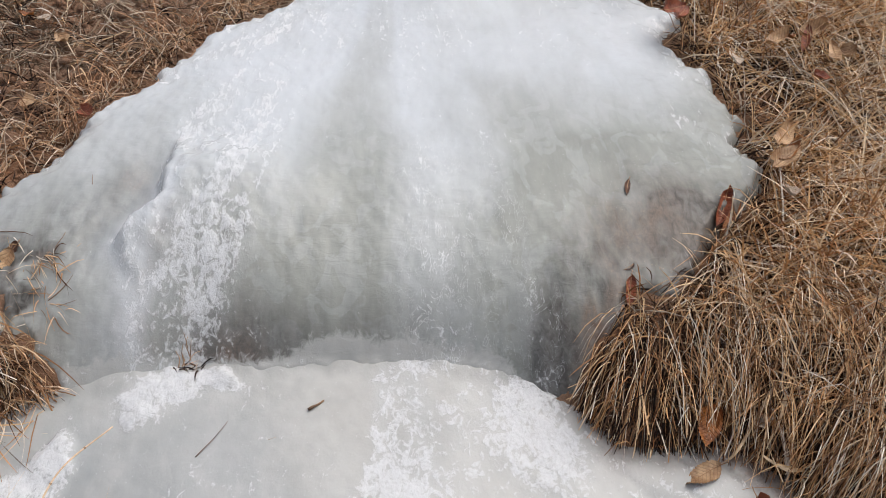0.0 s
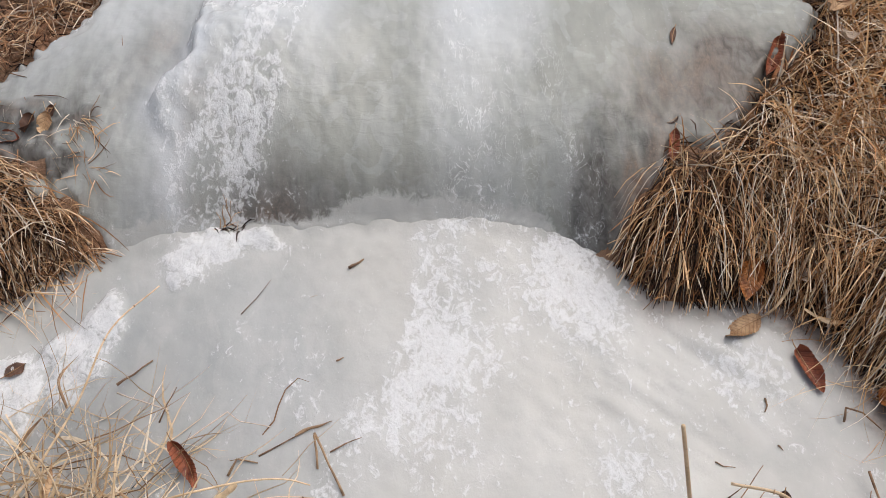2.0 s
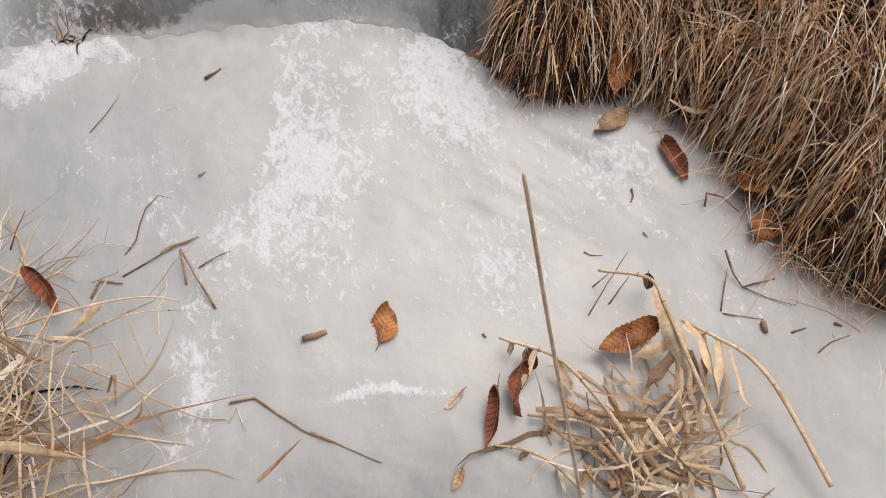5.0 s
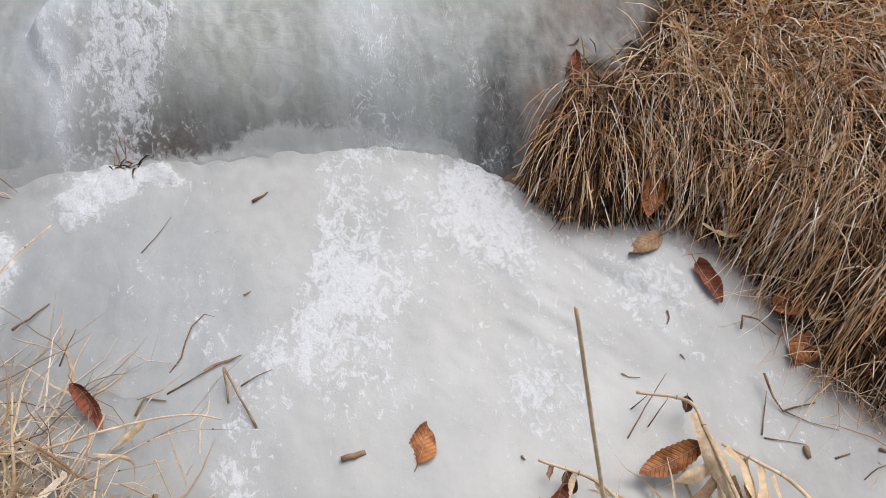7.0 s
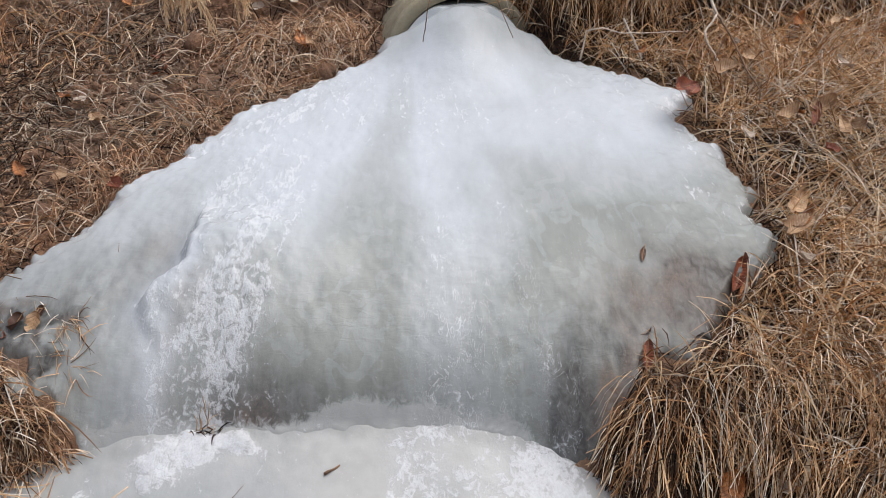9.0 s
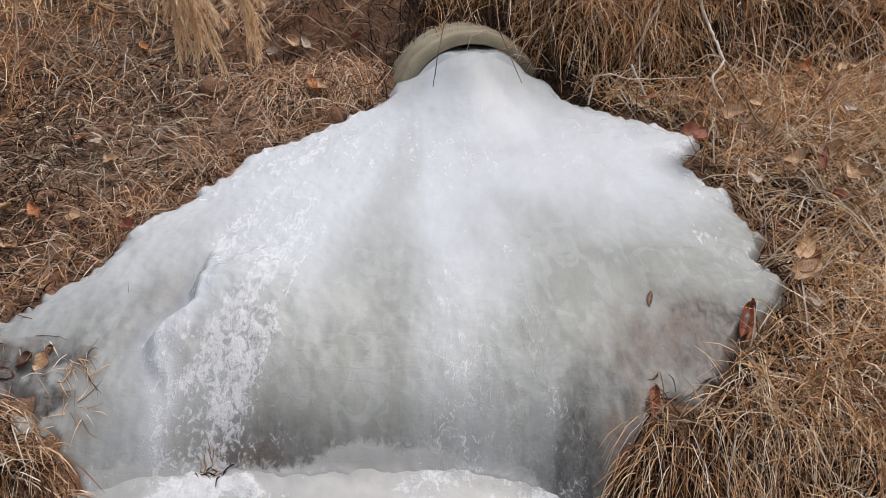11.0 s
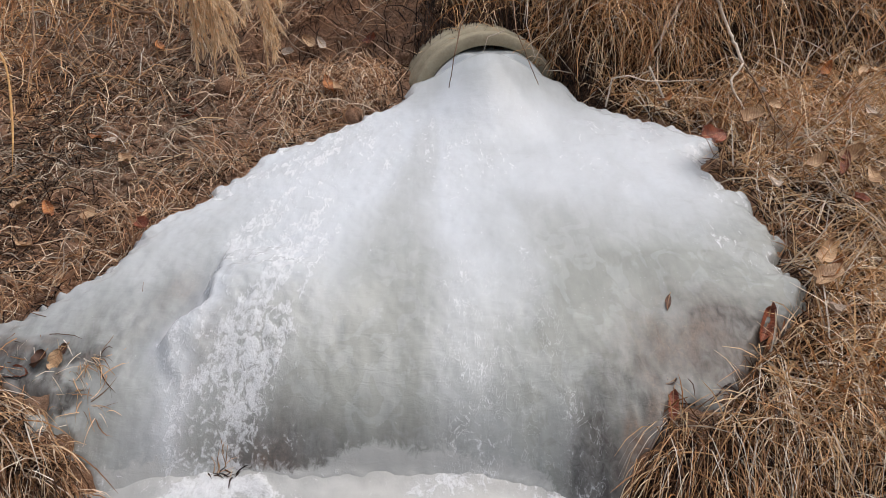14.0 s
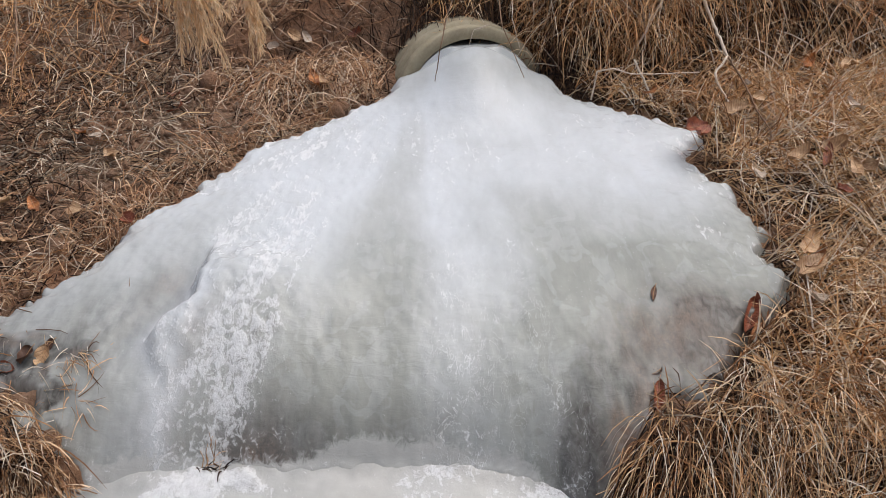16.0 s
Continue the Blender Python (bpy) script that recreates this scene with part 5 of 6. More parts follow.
straw([(0.589, 0.664, -0.135), (0.560, 0.611, -0.164), (0.508, 0.567, -0.162)], 0.0160, "curled tan reed leaf in a heap of dry litter", REED, 0.8)
straw([(0.452, 0.593, -0.162), (0.478, 0.532, -0.160), (0.535, 0.517, -0.184)], 0.0200, "curled tan reed leaf in a heap of dry litter", REED_BROWN, 0.8)
straw([(0.384, 0.591, -0.143), (0.436, 0.525, -0.177)], 0.0140, "curled tan reed leaf in a heap of dry litter", LEAF_TAN, 0.8)
straw([(0.570, 0.526, -0.171), (0.492, 0.554, -0.150), (0.462, 0.600, -0.160)], 0.0120, "curled tan reed leaf in a heap of dry litter", REED, 0.8)
straw([(0.315, 0.642, -0.152), (0.350, 0.598, -0.150), (0.419, 0.587, -0.143)], 0.0120, "curled tan reed leaf in a heap of dry litter", REED_BROWN, 0.8)
straw([(0.575, 0.721, -0.121), (0.577, 0.673, -0.150), (0.530, 0.653, -0.142)], 0.0200, "curled tan reed leaf in a heap of dry litter", LEAF_TAN, 0.8)
reed([(-0.628, 0.875, -0.065), (-0.529, 0.860, -0.043), (-0.443, 0.877, -0.037), (-0.363, 0.909, -0.059), (-0.303, 0.920, -0.075), (-0.262, 0.920, -0.095)], 0.0032, "thin brown reed arching over the ice edge", [([(-0.381, 0.906, -0.061), (-0.409, 0.896, -0.083), (-0.434, 0.882, -0.095)], 0.012)], joints=False)
reed([(-0.412, 0.808, -0.082), (-0.336, 0.774, -0.109), (-0.293, 0.750, -0.126), (-0.243, 0.729, -0.149), (-0.195, 0.721, -0.158)], 0.0022, "thin curved straw on the ice", [], joints=False)
reed([(-0.580, 0.582, -0.141), (-0.508, 0.692, -0.067), (-0.473, 0.769, -0.022), (-0.437, 0.846, -0.005), (-0.425, 0.888, -0.005)], 0.0030, "tan reed leaning in the clump", [], joints=False)
reed([(-0.483, 0.551, -0.155), (-0.464, 0.608, -0.068), (-0.453, 0.660, -0.016)], 0.0042, "upright tan reed stub in the clump", [], joints=True)
reed([(-0.459, 0.593, -0.138), (-0.423, 0.660, -0.058), (-0.418, 0.707, -0.009), (-0.411, 0.783, 0.023)], 0.0035, "grey-tan reed in the clump", [], joints=True)
reed([(-0.354, 0.829, -0.058), (-0.325, 0.768, -0.101), (-0.293, 0.713, -0.156), (-0.302, 0.758, -0.123)], 0.0020, "hair-thin dry straw hanging over the ice", [], joints=False)
reed([(-0.575, 0.760, -0.055), (-0.535, 0.768, 0.007), (-0.530, 0.813, 0.058), (-0.531, 0.871, 0.092)], 0.0040, "pale reed standing in the clump", [], joints=True)
straw([(-0.576, 0.679, -0.081), (-0.498, 0.665, -0.052), (-0.423, 0.634, -0.033), (-0.354, 0.605, -0.007)], 0.0300, "broad dry reed leaf in the clump", REED, 1)
straw([(-0.528, 0.851, -0.045), (-0.470, 0.799, -0.024), (-0.417, 0.762, -0.005)], 0.0090, "broad dry reed leaf in the clump", REED_BROWN, 1)
straw([(-0.565, 0.881, -0.036), (-0.488, 0.818, -0.018), (-0.441, 0.764, -0.004)], 0.0100, "broad dry reed leaf in the clump", LEAF_TAN, 1)
straw([(-0.449, 0.842, -0.045), (-0.382, 0.809, -0.022), (-0.362, 0.755, -0.004)], 0.0120, "broad dry reed leaf in the clump", REED, 1)
straw([(-0.357, 0.743, -0.068), (-0.340, 0.753, -0.038), (-0.327, 0.686, -0.024)], 0.0080, "broad dry reed leaf in the clump", REED_BROWN, 1)
straw([(-0.372, 0.677, -0.086), (-0.306, 0.686, -0.054), (-0.291, 0.698, -0.019)], 0.0070, "broad dry reed leaf in the clump", LEAF_TAN, 1)
straw([(-0.399, 0.722, -0.075), (-0.348, 0.690, -0.053), (-0.289, 0.642, -0.031)], 0.0090, "broad dry reed leaf in the clump", REED, 1)
leaf((0.513, 1.778, 0.300), (0.496, 1.732, 0.282), 0.013, LEAF_DARK, "small dark seed scrap frozen into the fall", cup=0.6, seed=86)
leaf((0.732, 1.738, 0.283), (0.681, 1.638, 0.243), 0.030, LEAF_RED, "dark brown leaf hanging at the ice edge", cup=0.8, curl=0.2, seed=87)
leaf((0.763, 1.733, 0.261), (0.693, 1.619, 0.235), 0.020, LEAF_RUST, "rust leaf strip at the ice edge", cup=0.6, seed=88)
leaf((0.466, 1.520, 0.206), (0.447, 1.455, 0.171), 0.022, LEAF_RED, "brown leaf in the hollow under the ice edge", cup=0.5, seed=89)
leaf((0.478, 1.551, 0.215), (0.455, 1.539, 0.208), 0.016, LEAF_DARK, "black leaf scrap in a hole of the ice", seed=90)
leaf((0.540, 1.573, 0.205), (0.517, 1.538, 0.199), 0.018, LEAF_DARK, "black leaf scrap in a hole of the ice", seed=91)
leaf((-0.833, 1.633, 0.246), (-0.841, 1.593, 0.217), 0.035, LEAF_TAN, "pinkish tan leaf frozen into the patchy ice", cup=0.3, seed=92)
leaf((-0.858, 1.622, 0.249), (-0.877, 1.593, 0.224), 0.030, LEAF_DARK, "dark curled leaf in the patchy ice", cup=0.6, seed=93)
leaf((-0.823, 1.651, 0.250), (-0.839, 1.628, 0.232), 0.022, LEAF_DARK, "dark curled leaf in the patchy ice", cup=0.6, seed=94)
leaf((-0.732, 1.707, 0.231), (-0.691, 1.702, 0.217), 0.020, LEAF_RED, "dark brown curled leaf on the ice", cup=0.8, seed=95)
leaf((-0.694, 1.701, 0.217), (-0.690, 1.647, 0.205), 0.016, LEAF_DARK, "dark curled leaf end on the ice", cup=0.8, seed=96)
leaf((-0.941, 1.587, 0.207), (-0.880, 1.578, 0.219), 0.035, LEAF_RED, "dark leaf at the edge of patchy ice", cup=0.5, seed=97)
leaf((-0.774, 1.556, 0.191), (-0.751, 1.574, 0.194), 0.020, LEAF_DARK, "dark leaf scrap in the patchy ice", seed=98)
leaf((-0.915, 1.832, 0.293), (-0.943, 1.859, 0.288), 0.016, LEAF_DARK, "dark leaf scrap on thin ice", seed=99)
twig([(-0.467, 1.472, 0.040), (-0.463, 1.489, 0.075), (-0.469, 1.500, 0.109)], 0.0016, REED_BROWN, "brown grass stem sticking out of the fall")
twig([(-0.462, 1.473, 0.040), (-0.458, 1.485, 0.068), (-0.455, 1.495, 0.095)], 0.0016, REED_BROWN, "brown grass stem sticking out of the fall")
twig([(-0.471, 1.471, 0.041), (-0.475, 1.481, 0.071), (-0.471, 1.490, 0.088)], 0.0016, REED_BROWN, "brown grass stem sticking out of the fall")
twig([(-0.484, 1.464, 0.037), (-0.480, 1.477, 0.060), (-0.487, 1.482, 0.076)], 0.0016, REED_BROWN, "brown grass stem sticking out of the fall")
twig([(-0.480, 1.465, 0.036), (-0.471, 1.477, 0.055), (-0.475, 1.481, 0.071)], 0.0016, REED_BROWN, "brown grass stem sticking out of the fall")
twig([(-0.458, 1.479, 0.053), (-0.467, 1.491, 0.081), (-0.462, 1.497, 0.101)], 0.0016, REED_BROWN, "brown grass stem sticking out of the fall")
twig([(-0.710, 1.815, 0.286), (-0.716, 1.851, 0.307)], 0.0012, TWIG, "thin dark straw in the ice")
twig([(-0.947, 1.754, 0.277), (-0.903, 1.736, 0.274)], 0.0018, TWIG, "thin dark twig on thin ice")
leaf((0.722, 2.379, 0.512), (0.814, 2.464, 0.499), 0.050, LEAF_RED, "dry dark red leaf lying on matted grass", cup=0.45, curl=0.3, tilt=21, seed=108)
leaf((0.747, 2.309, 0.504), (0.810, 2.439, 0.501), 0.040, LEAF_RED, "dry dark red leaf lying on matted grass", cup=0.45, curl=0.3, tilt=8, seed=109)
leaf((0.983, 2.257, 0.454), (1.059, 2.282, 0.468), 0.040, LEAF_TAN, "dry tan leaf lying on matted grass", cup=0.45, curl=0.3, tilt=-5, seed=110)
leaf((1.062, 2.349, 0.467), (1.060, 2.270, 0.461), 0.030, LEAF_RUST, "dry rust leaf lying on matted grass", cup=0.45, curl=0.3, tilt=-18, seed=111)
leaf((1.172, 2.264, 0.452), (1.155, 2.153, 0.432), 0.030, LEAF_TAN, "dry tan leaf lying on matted grass", cup=0.45, curl=0.3, tilt=19, seed=112)
leaf((1.182, 2.233, 0.446), (1.203, 2.198, 0.433), 0.050, LEAF_TAN, "dry tan leaf lying on matted grass", cup=0.45, curl=0.3, tilt=6, seed=113)
leaf((1.063, 2.111, 0.418), (1.094, 2.081, 0.418), 0.035, LEAF_RED, "dry brown leaf lying on matted grass", cup=0.45, curl=0.3, tilt=-7, seed=114)
leaf((0.874, 2.221, 0.453), (0.881, 2.165, 0.428), 0.030, LEAF_PALE, "dry pale leaf lying on matted grass", cup=0.45, curl=0.3, tilt=-20, seed=115)
leaf((0.850, 1.787, 0.365), (0.918, 1.889, 0.379), 0.040, LEAF_TAN, "dry brown leaf lying on matted grass", cup=0.45, curl=0.3, tilt=17, seed=116)
leaf((0.805, 1.708, 0.346), (0.891, 1.774, 0.371), 0.050, LEAF_TAN, "dry tan curled leaf lying on matted grass", cup=0.45, curl=0.3, tilt=4, seed=117)
leaf((0.838, 1.746, 0.349), (0.903, 1.790, 0.378), 0.035, LEAF_RUST, "dry rust leaf lying on matted grass", cup=0.45, curl=0.3, tilt=-9, seed=118)
leaf((0.829, 1.684, 0.330), (0.838, 1.642, 0.317), 0.034, LEAF_PALE, "dry pale leaf lying on matted grass", cup=0.45, curl=0.3, tilt=-22, seed=119)
leaf((1.029, 2.574, 0.535), (1.012, 2.634, 0.557), 0.045, LEAF_TAN, "dry tan leaf lying on matted grass", cup=0.45, curl=0.3, tilt=15, seed=120)
leaf((0.879, 2.509, 0.525), (0.967, 2.546, 0.537), 0.050, LEAF_TAN, "dry tan leaf lying on matted grass", cup=0.45, curl=0.3, tilt=2, seed=121)
leaf((1.287, 2.592, 0.549), (1.307, 2.508, 0.529), 0.035, LEAF_PALE, "dry pale leaf lying on matted grass", cup=0.45, curl=0.3, tilt=-11, seed=122)
leaf((0.994, 2.696, 0.585), (1.006, 2.676, 0.575), 0.030, LEAF_PALE, "dry pale leaf lying on matted grass", cup=0.45, curl=0.3, tilt=-24, seed=123)
leaf((1.227, 2.790, 0.605), (1.285, 2.850, 0.631), 0.030, LEAF_RUST, "dry rust leaf lying on matted grass", cup=0.45, curl=0.3, tilt=13, seed=124)
leaf((1.392, 2.834, 0.625), (1.331, 2.751, 0.604), 0.030, LEAF_TAN, "dry tan leaf lying on matted grass", cup=0.45, curl=0.3, tilt=0, seed=125)
leaf((0.651, 2.572, 0.571), (0.696, 2.617, 0.579), 0.040, LEAF_RUST, "dry rust leaf lying on matted grass", cup=0.45, curl=0.3, tilt=-13, seed=126)
leaf((1.134, 2.330, 0.473), (1.066, 2.196, 0.441), 0.030, LEAF_RED, "dry brown leaf lying on matted grass", cup=0.45, curl=0.3, tilt=24, seed=127)
leaf((1.098, 2.316, 0.460), (1.180, 2.326, 0.474), 0.050, LEAF_TAN, "dry tan leaf lying on matted grass", cup=0.45, curl=0.3, tilt=11, seed=128)
leaf((-0.404, 2.921, 0.588), (-0.365, 2.819, 0.547), 0.035, LEAF_RUST, "dry rust leaf lying on the earth bank", cup=0.4, curl=0.3, tilt=-2, seed=129)
leaf((-0.371, 2.878, 0.577), (-0.337, 2.824, 0.553), 0.030, LEAF_TAN, "dry tan leaf lying on the earth bank", cup=0.4, curl=0.3, tilt=-15, seed=130)
leaf((-0.497, 3.069, 0.699), (-0.446, 3.048, 0.673), 0.040, LEAF_TAN, "dry tan leaf lying on the earth bank", cup=0.4, curl=0.3, tilt=22, seed=131)
leaf((-0.446, 3.061, 0.700), (-0.410, 3.039, 0.661), 0.030, LEAF_PALE, "dry pale leaf lying on the earth bank", cup=0.4, curl=0.3, tilt=9, seed=132)
leaf((-1.057, 2.588, 0.448), (-1.011, 2.615, 0.463), 0.035, LEAF_PALE, "dry pale leaf lying on the earth bank", cup=0.4, curl=0.3, tilt=-4, seed=133)
leaf((-1.115, 2.609, 0.466), (-1.069, 2.604, 0.460), 0.030, LEAF_RUST, "dry rust leaf lying on the earth bank", cup=0.4, curl=0.3, tilt=-17, seed=134)
leaf((-0.968, 2.484, 0.441), (-0.927, 2.442, 0.427), 0.040, LEAF_TAN, "dry tan leaf lying on the earth bank", cup=0.4, curl=0.3, tilt=20, seed=135)
leaf((-0.949, 2.117, 0.359), (-0.961, 2.189, 0.381), 0.035, LEAF_TAN, "dry tan leaf lying on the earth bank", cup=0.4, curl=0.3, tilt=7, seed=136)
leaf((-0.794, 2.073, 0.375), (-0.760, 2.030, 0.371), 0.040, LEAF_RED, "dry red-brown leaf lying on the earth bank", cup=0.4, curl=0.3, tilt=-6, seed=137)
leaf((-1.166, 2.179, 0.373), (-1.141, 2.215, 0.384), 0.045, LEAF_TAN, "dry tan leaf lying on the earth bank", cup=0.4, curl=0.3, tilt=-19, seed=138)
leaf((-0.570, 3.040, 0.649), (-0.526, 3.045, 0.652), 0.030, LEAF_PALE, "dry pale leaf lying on the earth bank", cup=0.4, curl=0.3, tilt=18, seed=139)
leaf((-1.032, 3.143, 0.678), (-0.999, 3.089, 0.647), 0.030, LEAF_RUST, "dry rust leaf lying on the earth bank", cup=0.4, curl=0.3, tilt=5, seed=140)
leaf((-0.881, 2.840, 0.527), (-0.837, 2.853, 0.528), 0.030, LEAF_RED, "dry brown leaf lying on the earth bank", cup=0.4, curl=0.3, tilt=-8, seed=141)
leaf((-0.850, 2.730, 0.491), (-0.808, 2.772, 0.508), 0.035, LEAF_RED, "dry brown leaf lying on the earth bank", cup=0.4, curl=0.3, tilt=-21, seed=142)
leaf((-0.286, 3.045, 0.683), (-0.237, 3.055, 0.697), 0.035, LEAF_RED, "dry brown leaf lying on the earth bank", cup=0.4, curl=0.3, tilt=16, seed=143)
leaf((-1.095, 2.222, 0.378), (-1.044, 2.149, 0.363), 0.030, LEAF_RUST, "dry rust leaf lying on the earth bank", cup=0.4, curl=0.3, tilt=3, seed=144)
leaf((-1.100, 2.046, 0.331), (-1.048, 2.012, 0.332), 0.030, LEAF_TAN, "dry tan leaf lying on the earth bank", cup=0.4, curl=0.3, tilt=-10, seed=145)
leaf((0.585, 1.279, 0.056), (0.566, 1.253, 0.017), 0.045, LEAF_RUST, "brown leaf hanging in the draped grass", cup=0.5, seed=146)
twig([(0.087, 2.845, 0.856), (0.055, 2.733, 0.791), (0.033, 2.665, 0.706), (0.016, 2.709, 0.592)], 0.0032, TWIG, "dark dead vine hanging over the pipe mouth")
twig([(0.224, 2.895, 0.869), (0.223, 2.686, 0.771), (0.276, 2.682, 0.651), (0.302, 2.734, 0.596)], 0.0028, TWIG, "dark dead vine hanging over the pipe mouth")
twig([(0.297, 3.090, 0.870), (0.258, 2.729, 0.783), (0.287, 2.710, 0.681)], 0.0022, TWIG_PALE, "pale dead vine hanging over the pipe mouth")
twig([(0.186, 2.700, 0.769), (0.138, 2.713, 0.750), (0.128, 2.790, 0.694)], 0.0022, TWIG_PALE, "thin pale tendril over the pipe mouth")
twig([(0.815, 2.965, 0.854), (0.780, 2.948, 0.800), (0.736, 2.917, 0.730), (0.695, 2.891, 0.660)], 0.0065, TWIG_PALE, "peeled grey branch stub on the bank", thin=0.7)
twig([(0.887, 2.951, 0.882), (0.937, 2.905, 0.760), (0.958, 2.754, 0.655)], 0.0075, TWIG_PALE, "peeled pale branch lying down the bank", thin=0.8)
twig([(0.958, 2.754, 0.655), (0.905, 2.696, 0.612), (0.905, 2.674, 0.590), (0.936, 2.559, 0.514)], 0.0062, TWIG_PALE, "peeled pale branch lying down the bank")
twig([(0.958, 2.754, 0.655), (0.983, 2.623, 0.583), (0.986, 2.528, 0.534), (1.002, 2.436, 0.494), (0.989, 2.400, 0.456)], 0.0050, TWIG, "brown branch lying down the bank")
twig([(0.645, 2.702, 0.657), (0.671, 2.669, 0.603), (0.701, 2.652, 0.541)], 0.0048, TWIG_PALE, "short pale stick leaning on the bank", thin=0.9)
twig([(0.502, 2.631, 0.545), (0.516, 2.630, 0.634), (0.574, 2.661, 0.637), (0.627, 2.654, 0.621), (0.749, 2.713, 0.609), (0.875, 2.759, 0.604)], 0.0036, TWIG_PALE, "crooked pale root along the bank")
twig([(-1.297, 3.315, 0.840), (-1.245, 3.301, 0.807), (-1.204, 3.297, 0.781), (-1.147, 3.277, 0.764), (-1.063, 3.246, 0.768), (-1.044, 3.255, 0.724)], 0.0085, TWIG, "thick broken branch on the bank", thin=0.9)
twig([(-1.217, 3.257, 0.815), (-1.172, 3.181, 0.723), (-1.155, 3.155, 0.677)], 0.0035, TWIG, "dead stem on the bank")
twig([(-0.996, 3.118, 0.662), (-0.962, 3.154, 0.693)], 0.0020, TWIG_PALE, "short pale straw on the bank")
twig([(-1.378, 2.981, 0.861), (-1.285, 2.729, 0.731), (-1.240, 2.546, 0.642), (-1.313, 2.569, 0.533)], 0.0045, TWIG, "dark dead stem standing on the bank")
straw([(-1.113, 2.140, 0.833), (-1.012, 1.990, 0.790), (-0.864, 1.679, 0.732), (-0.835, 1.585, 0.654)], 0.0090, "long golden-brown reed leaf hanging by the bank", REED_GOLD, 0.3)
straw([(-0.468, 2.873, 0.539), (-0.432, 2.898, 0.554), (-0.405, 2.945, 0.583)], 0.0060, "pale grass strip on the bank", LEAF_PALE, 1)
straw([(0.689, 1.268, 0.105), (0.660, 1.248, 0.044), (0.610, 1.200, 0.007), (0.590, 1.209, -0.031)], 0.0110, "broad pale reed leaf drooping from the grass", REED, 0.6)
straw([(0.710, 1.250, 0.105), (0.695, 1.229, 0.057), (0.669, 1.200, 0.015)], 0.0140, "broad tan reed leaf in the draped grass", REED, 0.8)
straw([(0.702, 1.226, 0.045), (0.703, 1.184, 0.012), (0.701, 1.150, -0.029)], 0.0140, "pale flat reed leaf in the draped grass", LEAF_PALE, 0.5)
straw([(0.664, 1.193, 0.005), (0.696, 1.167, -0.003), (0.742, 1.159, -0.007)], 0.0130, "tan reed leaf across the draped grass", REED, 0.6)
straw([(0.817, 1.110, 0.073), (0.857, 1.071, 0.091), (0.901, 1.031, 0.108)], 0.0070, "pale straight straw across the grass", REED, 0.2)
straw([(0.861, 1.180, 0.146), (0.892, 1.211, 0.169), (0.913, 1.231, 0.177)], 0.0180, "tan reed leaf caught in the grass", REED, 0.5)
straw([(0.832, 1.260, 0.177), (0.902, 1.254, 0.194), (0.991, 1.249, 0.209)], 0.0060, "brown straw across the grass", REED_BROWN, 0.2)


def litter(name, n, centre, spread_by, tall, length, width, label, mat, flat=0.5):
    """A heap of crossing dry strips, too many to count."""
    seg = 5
    pts = np.zeros((n, seg + 1, 3))
    pts[:, 0, :2] = np.array(centre) + RNG.normal(0, 1, (n, 2)) * spread_by
    ang = RNG.uniform(0, 2 * np.pi, n)
    way = np.stack([np.cos(ang), np.sin(ang), RNG.normal(0.15, 0.35, n)], 1)
    floor = np.maximum(sheet_z(pts[:, 0, 0], pts[:, 0, 1]), 0 * ang - 9)
    dist = np.hypot(*((pts[:, 0, :2] - centre) / spread_by).T)
    pts[:, 0, 2] = floor + RNG.uniform(0, 1, n) * tall * np.exp(-0.4 * dist**2)
    step = (RNG.uniform(*length, n) / seg)[:, None]
    for s in range(seg):
        way = way / np.linalg.norm(way, axis=1, keepdims=True)
        p = pts[:, s] + way * step
        p[:, 2] = np.maximum(p[:, 2], sheet_z(p[:, 0], p[:, 1]) + 0.003)
        pts[:, s + 1] = p
        way = way + RNG.normal(0, 0.24, (n, 3)) - [0, 0, 0.12 * (1 - flat)]
    ob = ribbon(name, pts, RNG.uniform(*width, n), mat)
    return tagged(ob, label, "dry litter", kind="stuff")


litter("reed_litter", 1300, (-0.78, 0.60), (0.15, 0.14), 0.16, (0.10, 0.34), (0.002, 0.0055), "heap of tan dry reed straw on the ice edge", HEAP)
litter("reed_litter", 380, (-0.70, 0.84), (0.13, 0.12), 0.06, (0.08, 0.26), (0.0015, 0.004), "loose dry reed straw beside the heap", HEAP)
# near-black strips stand for the shade low in the heap
litter("reed_litter", 900, (-0.82, 0.58), (0.12, 0.12), 0.07, (0.08, 0.22), (0.002, 0.006), "old straw at the bottom of the heap, darkened as shade", OLD_GRASS_SHADE)
litter("reed_litter", 230, (-0.79, 0.60), (0.13, 0.13), 0.17, (0.10, 0.26), (0.007, 0.014), "broad curled tan reed leaves in the heap", HEAP)
litter("reed_litter", 70, (-0.78, 0.60), (0.12, 0.12), 0.13, (0.08, 0.20), (0.005, 0.010), "brown curled reed leaves in the heap", THATCH)
litter("leaf_litter", 120, (0.47, 0.56), (0.07, 0.06), 0.06, (0.06, 0.2), (0.003, 0.009), "heap of tan dry reed leaves on the ice", HEAP)
litter("leaf_litter", 260, (0.93, 0.93), (0.07, 0.09), 0.05, (0.08, 0.2), (0.001, 0.0025), "thin golden straw spilling onto the ice", STRAW_PALE)


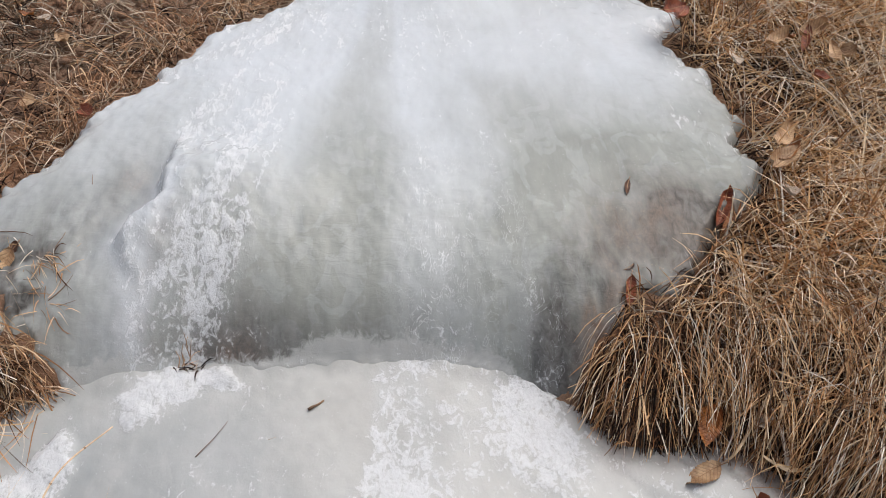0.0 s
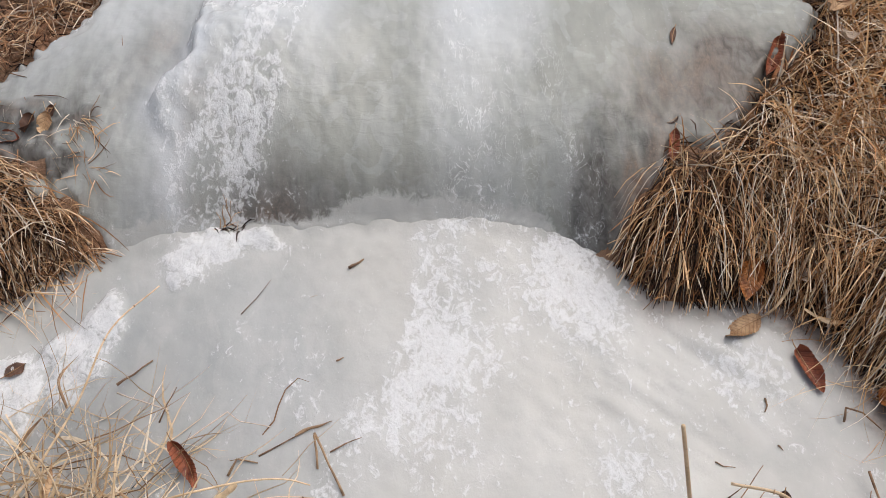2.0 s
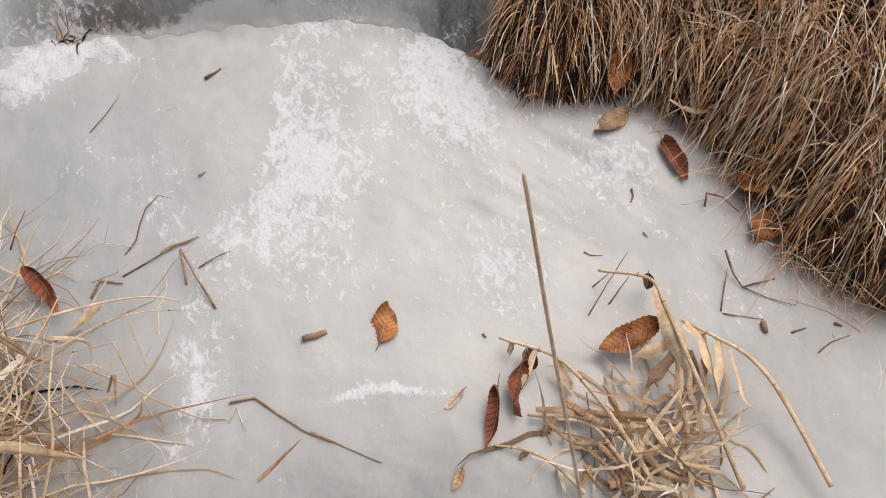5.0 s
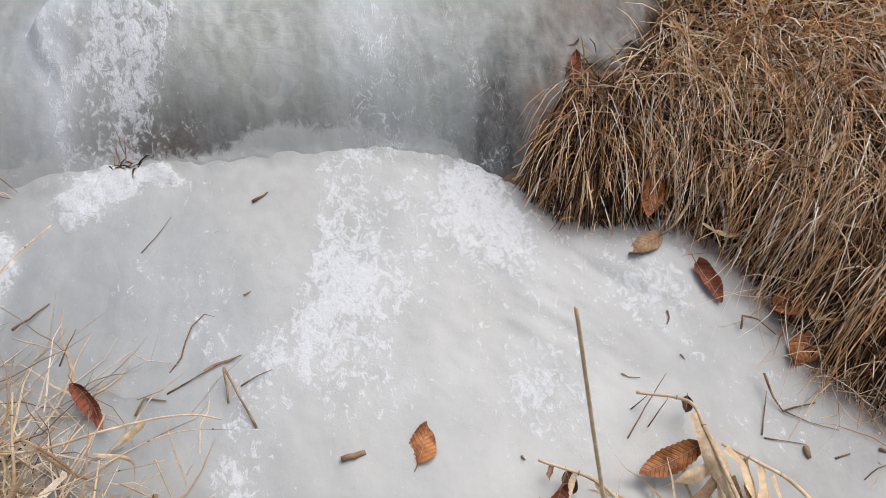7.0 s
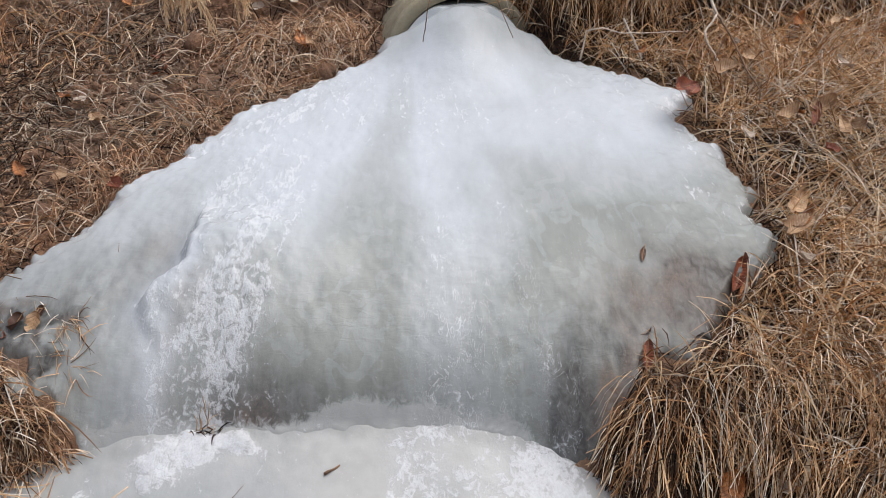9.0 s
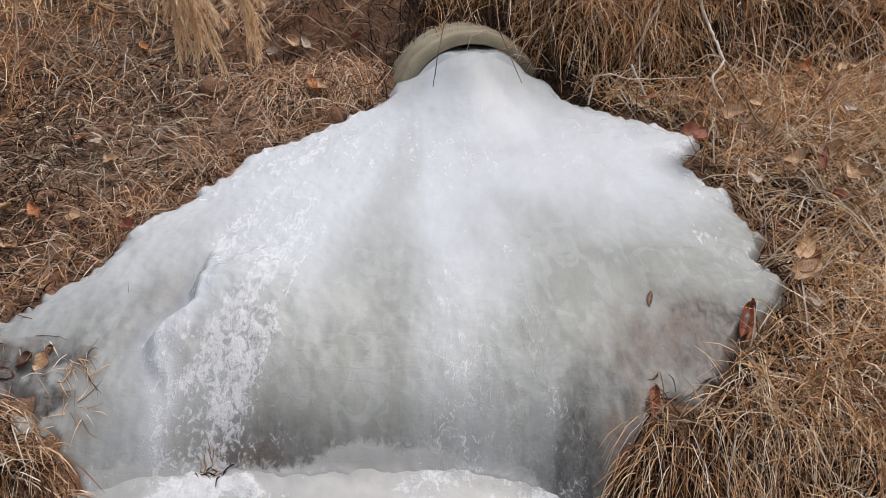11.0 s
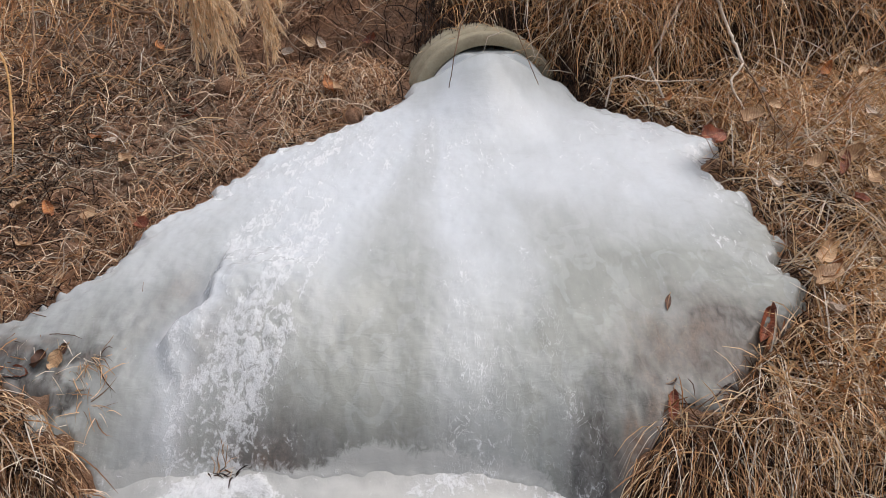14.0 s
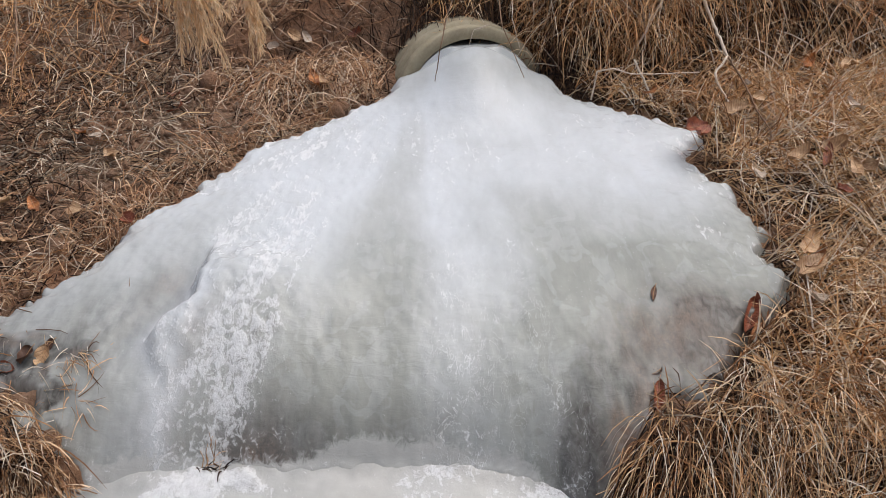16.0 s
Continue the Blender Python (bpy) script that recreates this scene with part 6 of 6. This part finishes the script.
def reed_kind(seed):
    rnd = random.Random(seed)
    length = rnd.uniform(0.22, 0.5)
    pts = [(0, 0, 0), (0.35 * length, rnd.uniform(-0.03, 0.03), rnd.uniform(0.0, 0.04)), (0.7 * length, rnd.uniform(-0.05, 0.05), rnd.uniform(0, 0.05)), (length, rnd.uniform(-0.09, 0.09), rnd.uniform(-0.02, 0.05))]
    leaves = []
    for _ in range(rnd.choice((0, 1, 1, 2))):
        s = rnd.uniform(0.2, 0.9) * length
        leaves.append(([(s, 0, 0.01), (s + 0.04, rnd.uniform(-0.05, 0.05), 0.03), (s + 0.1, rnd.uniform(-0.12, 0.12), rnd.uniform(-0.03, 0.03))], rnd.uniform(0.004, 0.010)))
    return reed(pts, rnd.uniform(0.0016, 0.0036), "tan dry reed in a tangled heap", leaves, joints=seed % 2 == 0)


for kind in range(9):
    first = reed_kind(40 + kind)
    for k in range(9):
        x, y = -0.78 + RND.gauss(0, 0.12), 0.62 + RND.gauss(0, 0.12)
        z = float(sheet_z(np.array([x]), np.array([y]))[0]) + RND.uniform(0.006, 0.12)
        m = pose(x, y, z, RND.uniform(-40, 40), RND.uniform(-24, 4), RND.uniform(0, 360))
        if k:
            copy_thing(first, m)
        else:
            first.matrix_basis = m


# a reed plume that droops into view beside the upper bank
def plume(root_at, tip, label):
    root = tagged(new("reed_plume"), label, "reed plume")
    a, b = Vector(root_at), Vector(tip)
    axis = bend([a, a.lerp(b, 0.5) + Vector((0.01, -0.02, 0.02)), b], 10)
    part("stalk", tube(axis, [0.0022 - 0.00007 * i for i in range(len(axis))], 6), REED, root)
    n = 2000
    arms = []
    for k in range(24):
        s = 0.02 + 0.96 * k / 23
        p = np.array(axis[int(s * (len(axis) - 1))])
        reach = np.array((RND.uniform(-0.35, 1.0), RND.uniform(-0.5, 0.5), RND.uniform(-0.2, 0.3)))
        arms.append((p, reach * RND.uniform(0.06, 0.12) * (1.1 - 0.45 * s), RND.uniform(0.05, 0.10)))
    pts = np.zeros((n, 5, 3))
    for i in range(n):
        p, reach, sag = RND.choice(arms)
        v = RND.uniform(0.0, 1.0)
        along = reach + np.array((0, 0, -2 * sag * v))
        along = along / np.linalg.norm(along)
        p = p + reach * v + np.array((0, 0, -sag)) * v * v
        side = along + np.array((RND.gauss(0, 0.38), RND.gauss(0, 0.38), RND.gauss(0, 0.38)))
        side = side / np.linalg.norm(side)
        long = RND.uniform(0.008, 0.020)
        for k in range(5):
            u = k / 4
            pts[i, k] = p + side * long * u + np.array((0, 0, -0.006)) * u * u
    me = ribbon("plume_hairs", pts, RNG.uniform(0.0009, 0.0024, n), PLUME)
    me.name = "tassel"
    me.parent = root
    return root


plume((-0.522, 1.823, 1.025), (-0.470, 1.816, 0.870), "feathery golden reed plume drooping over the bank")
plume((-0.456, 1.893, 1.043), (-0.375, 1.889, 0.885), "feathery golden reed plume drooping over the bank")
plume((-0.559, 1.834, 1.035), (-0.516, 1.832, 0.888), "feathery golden reed plume drooping over the bank")
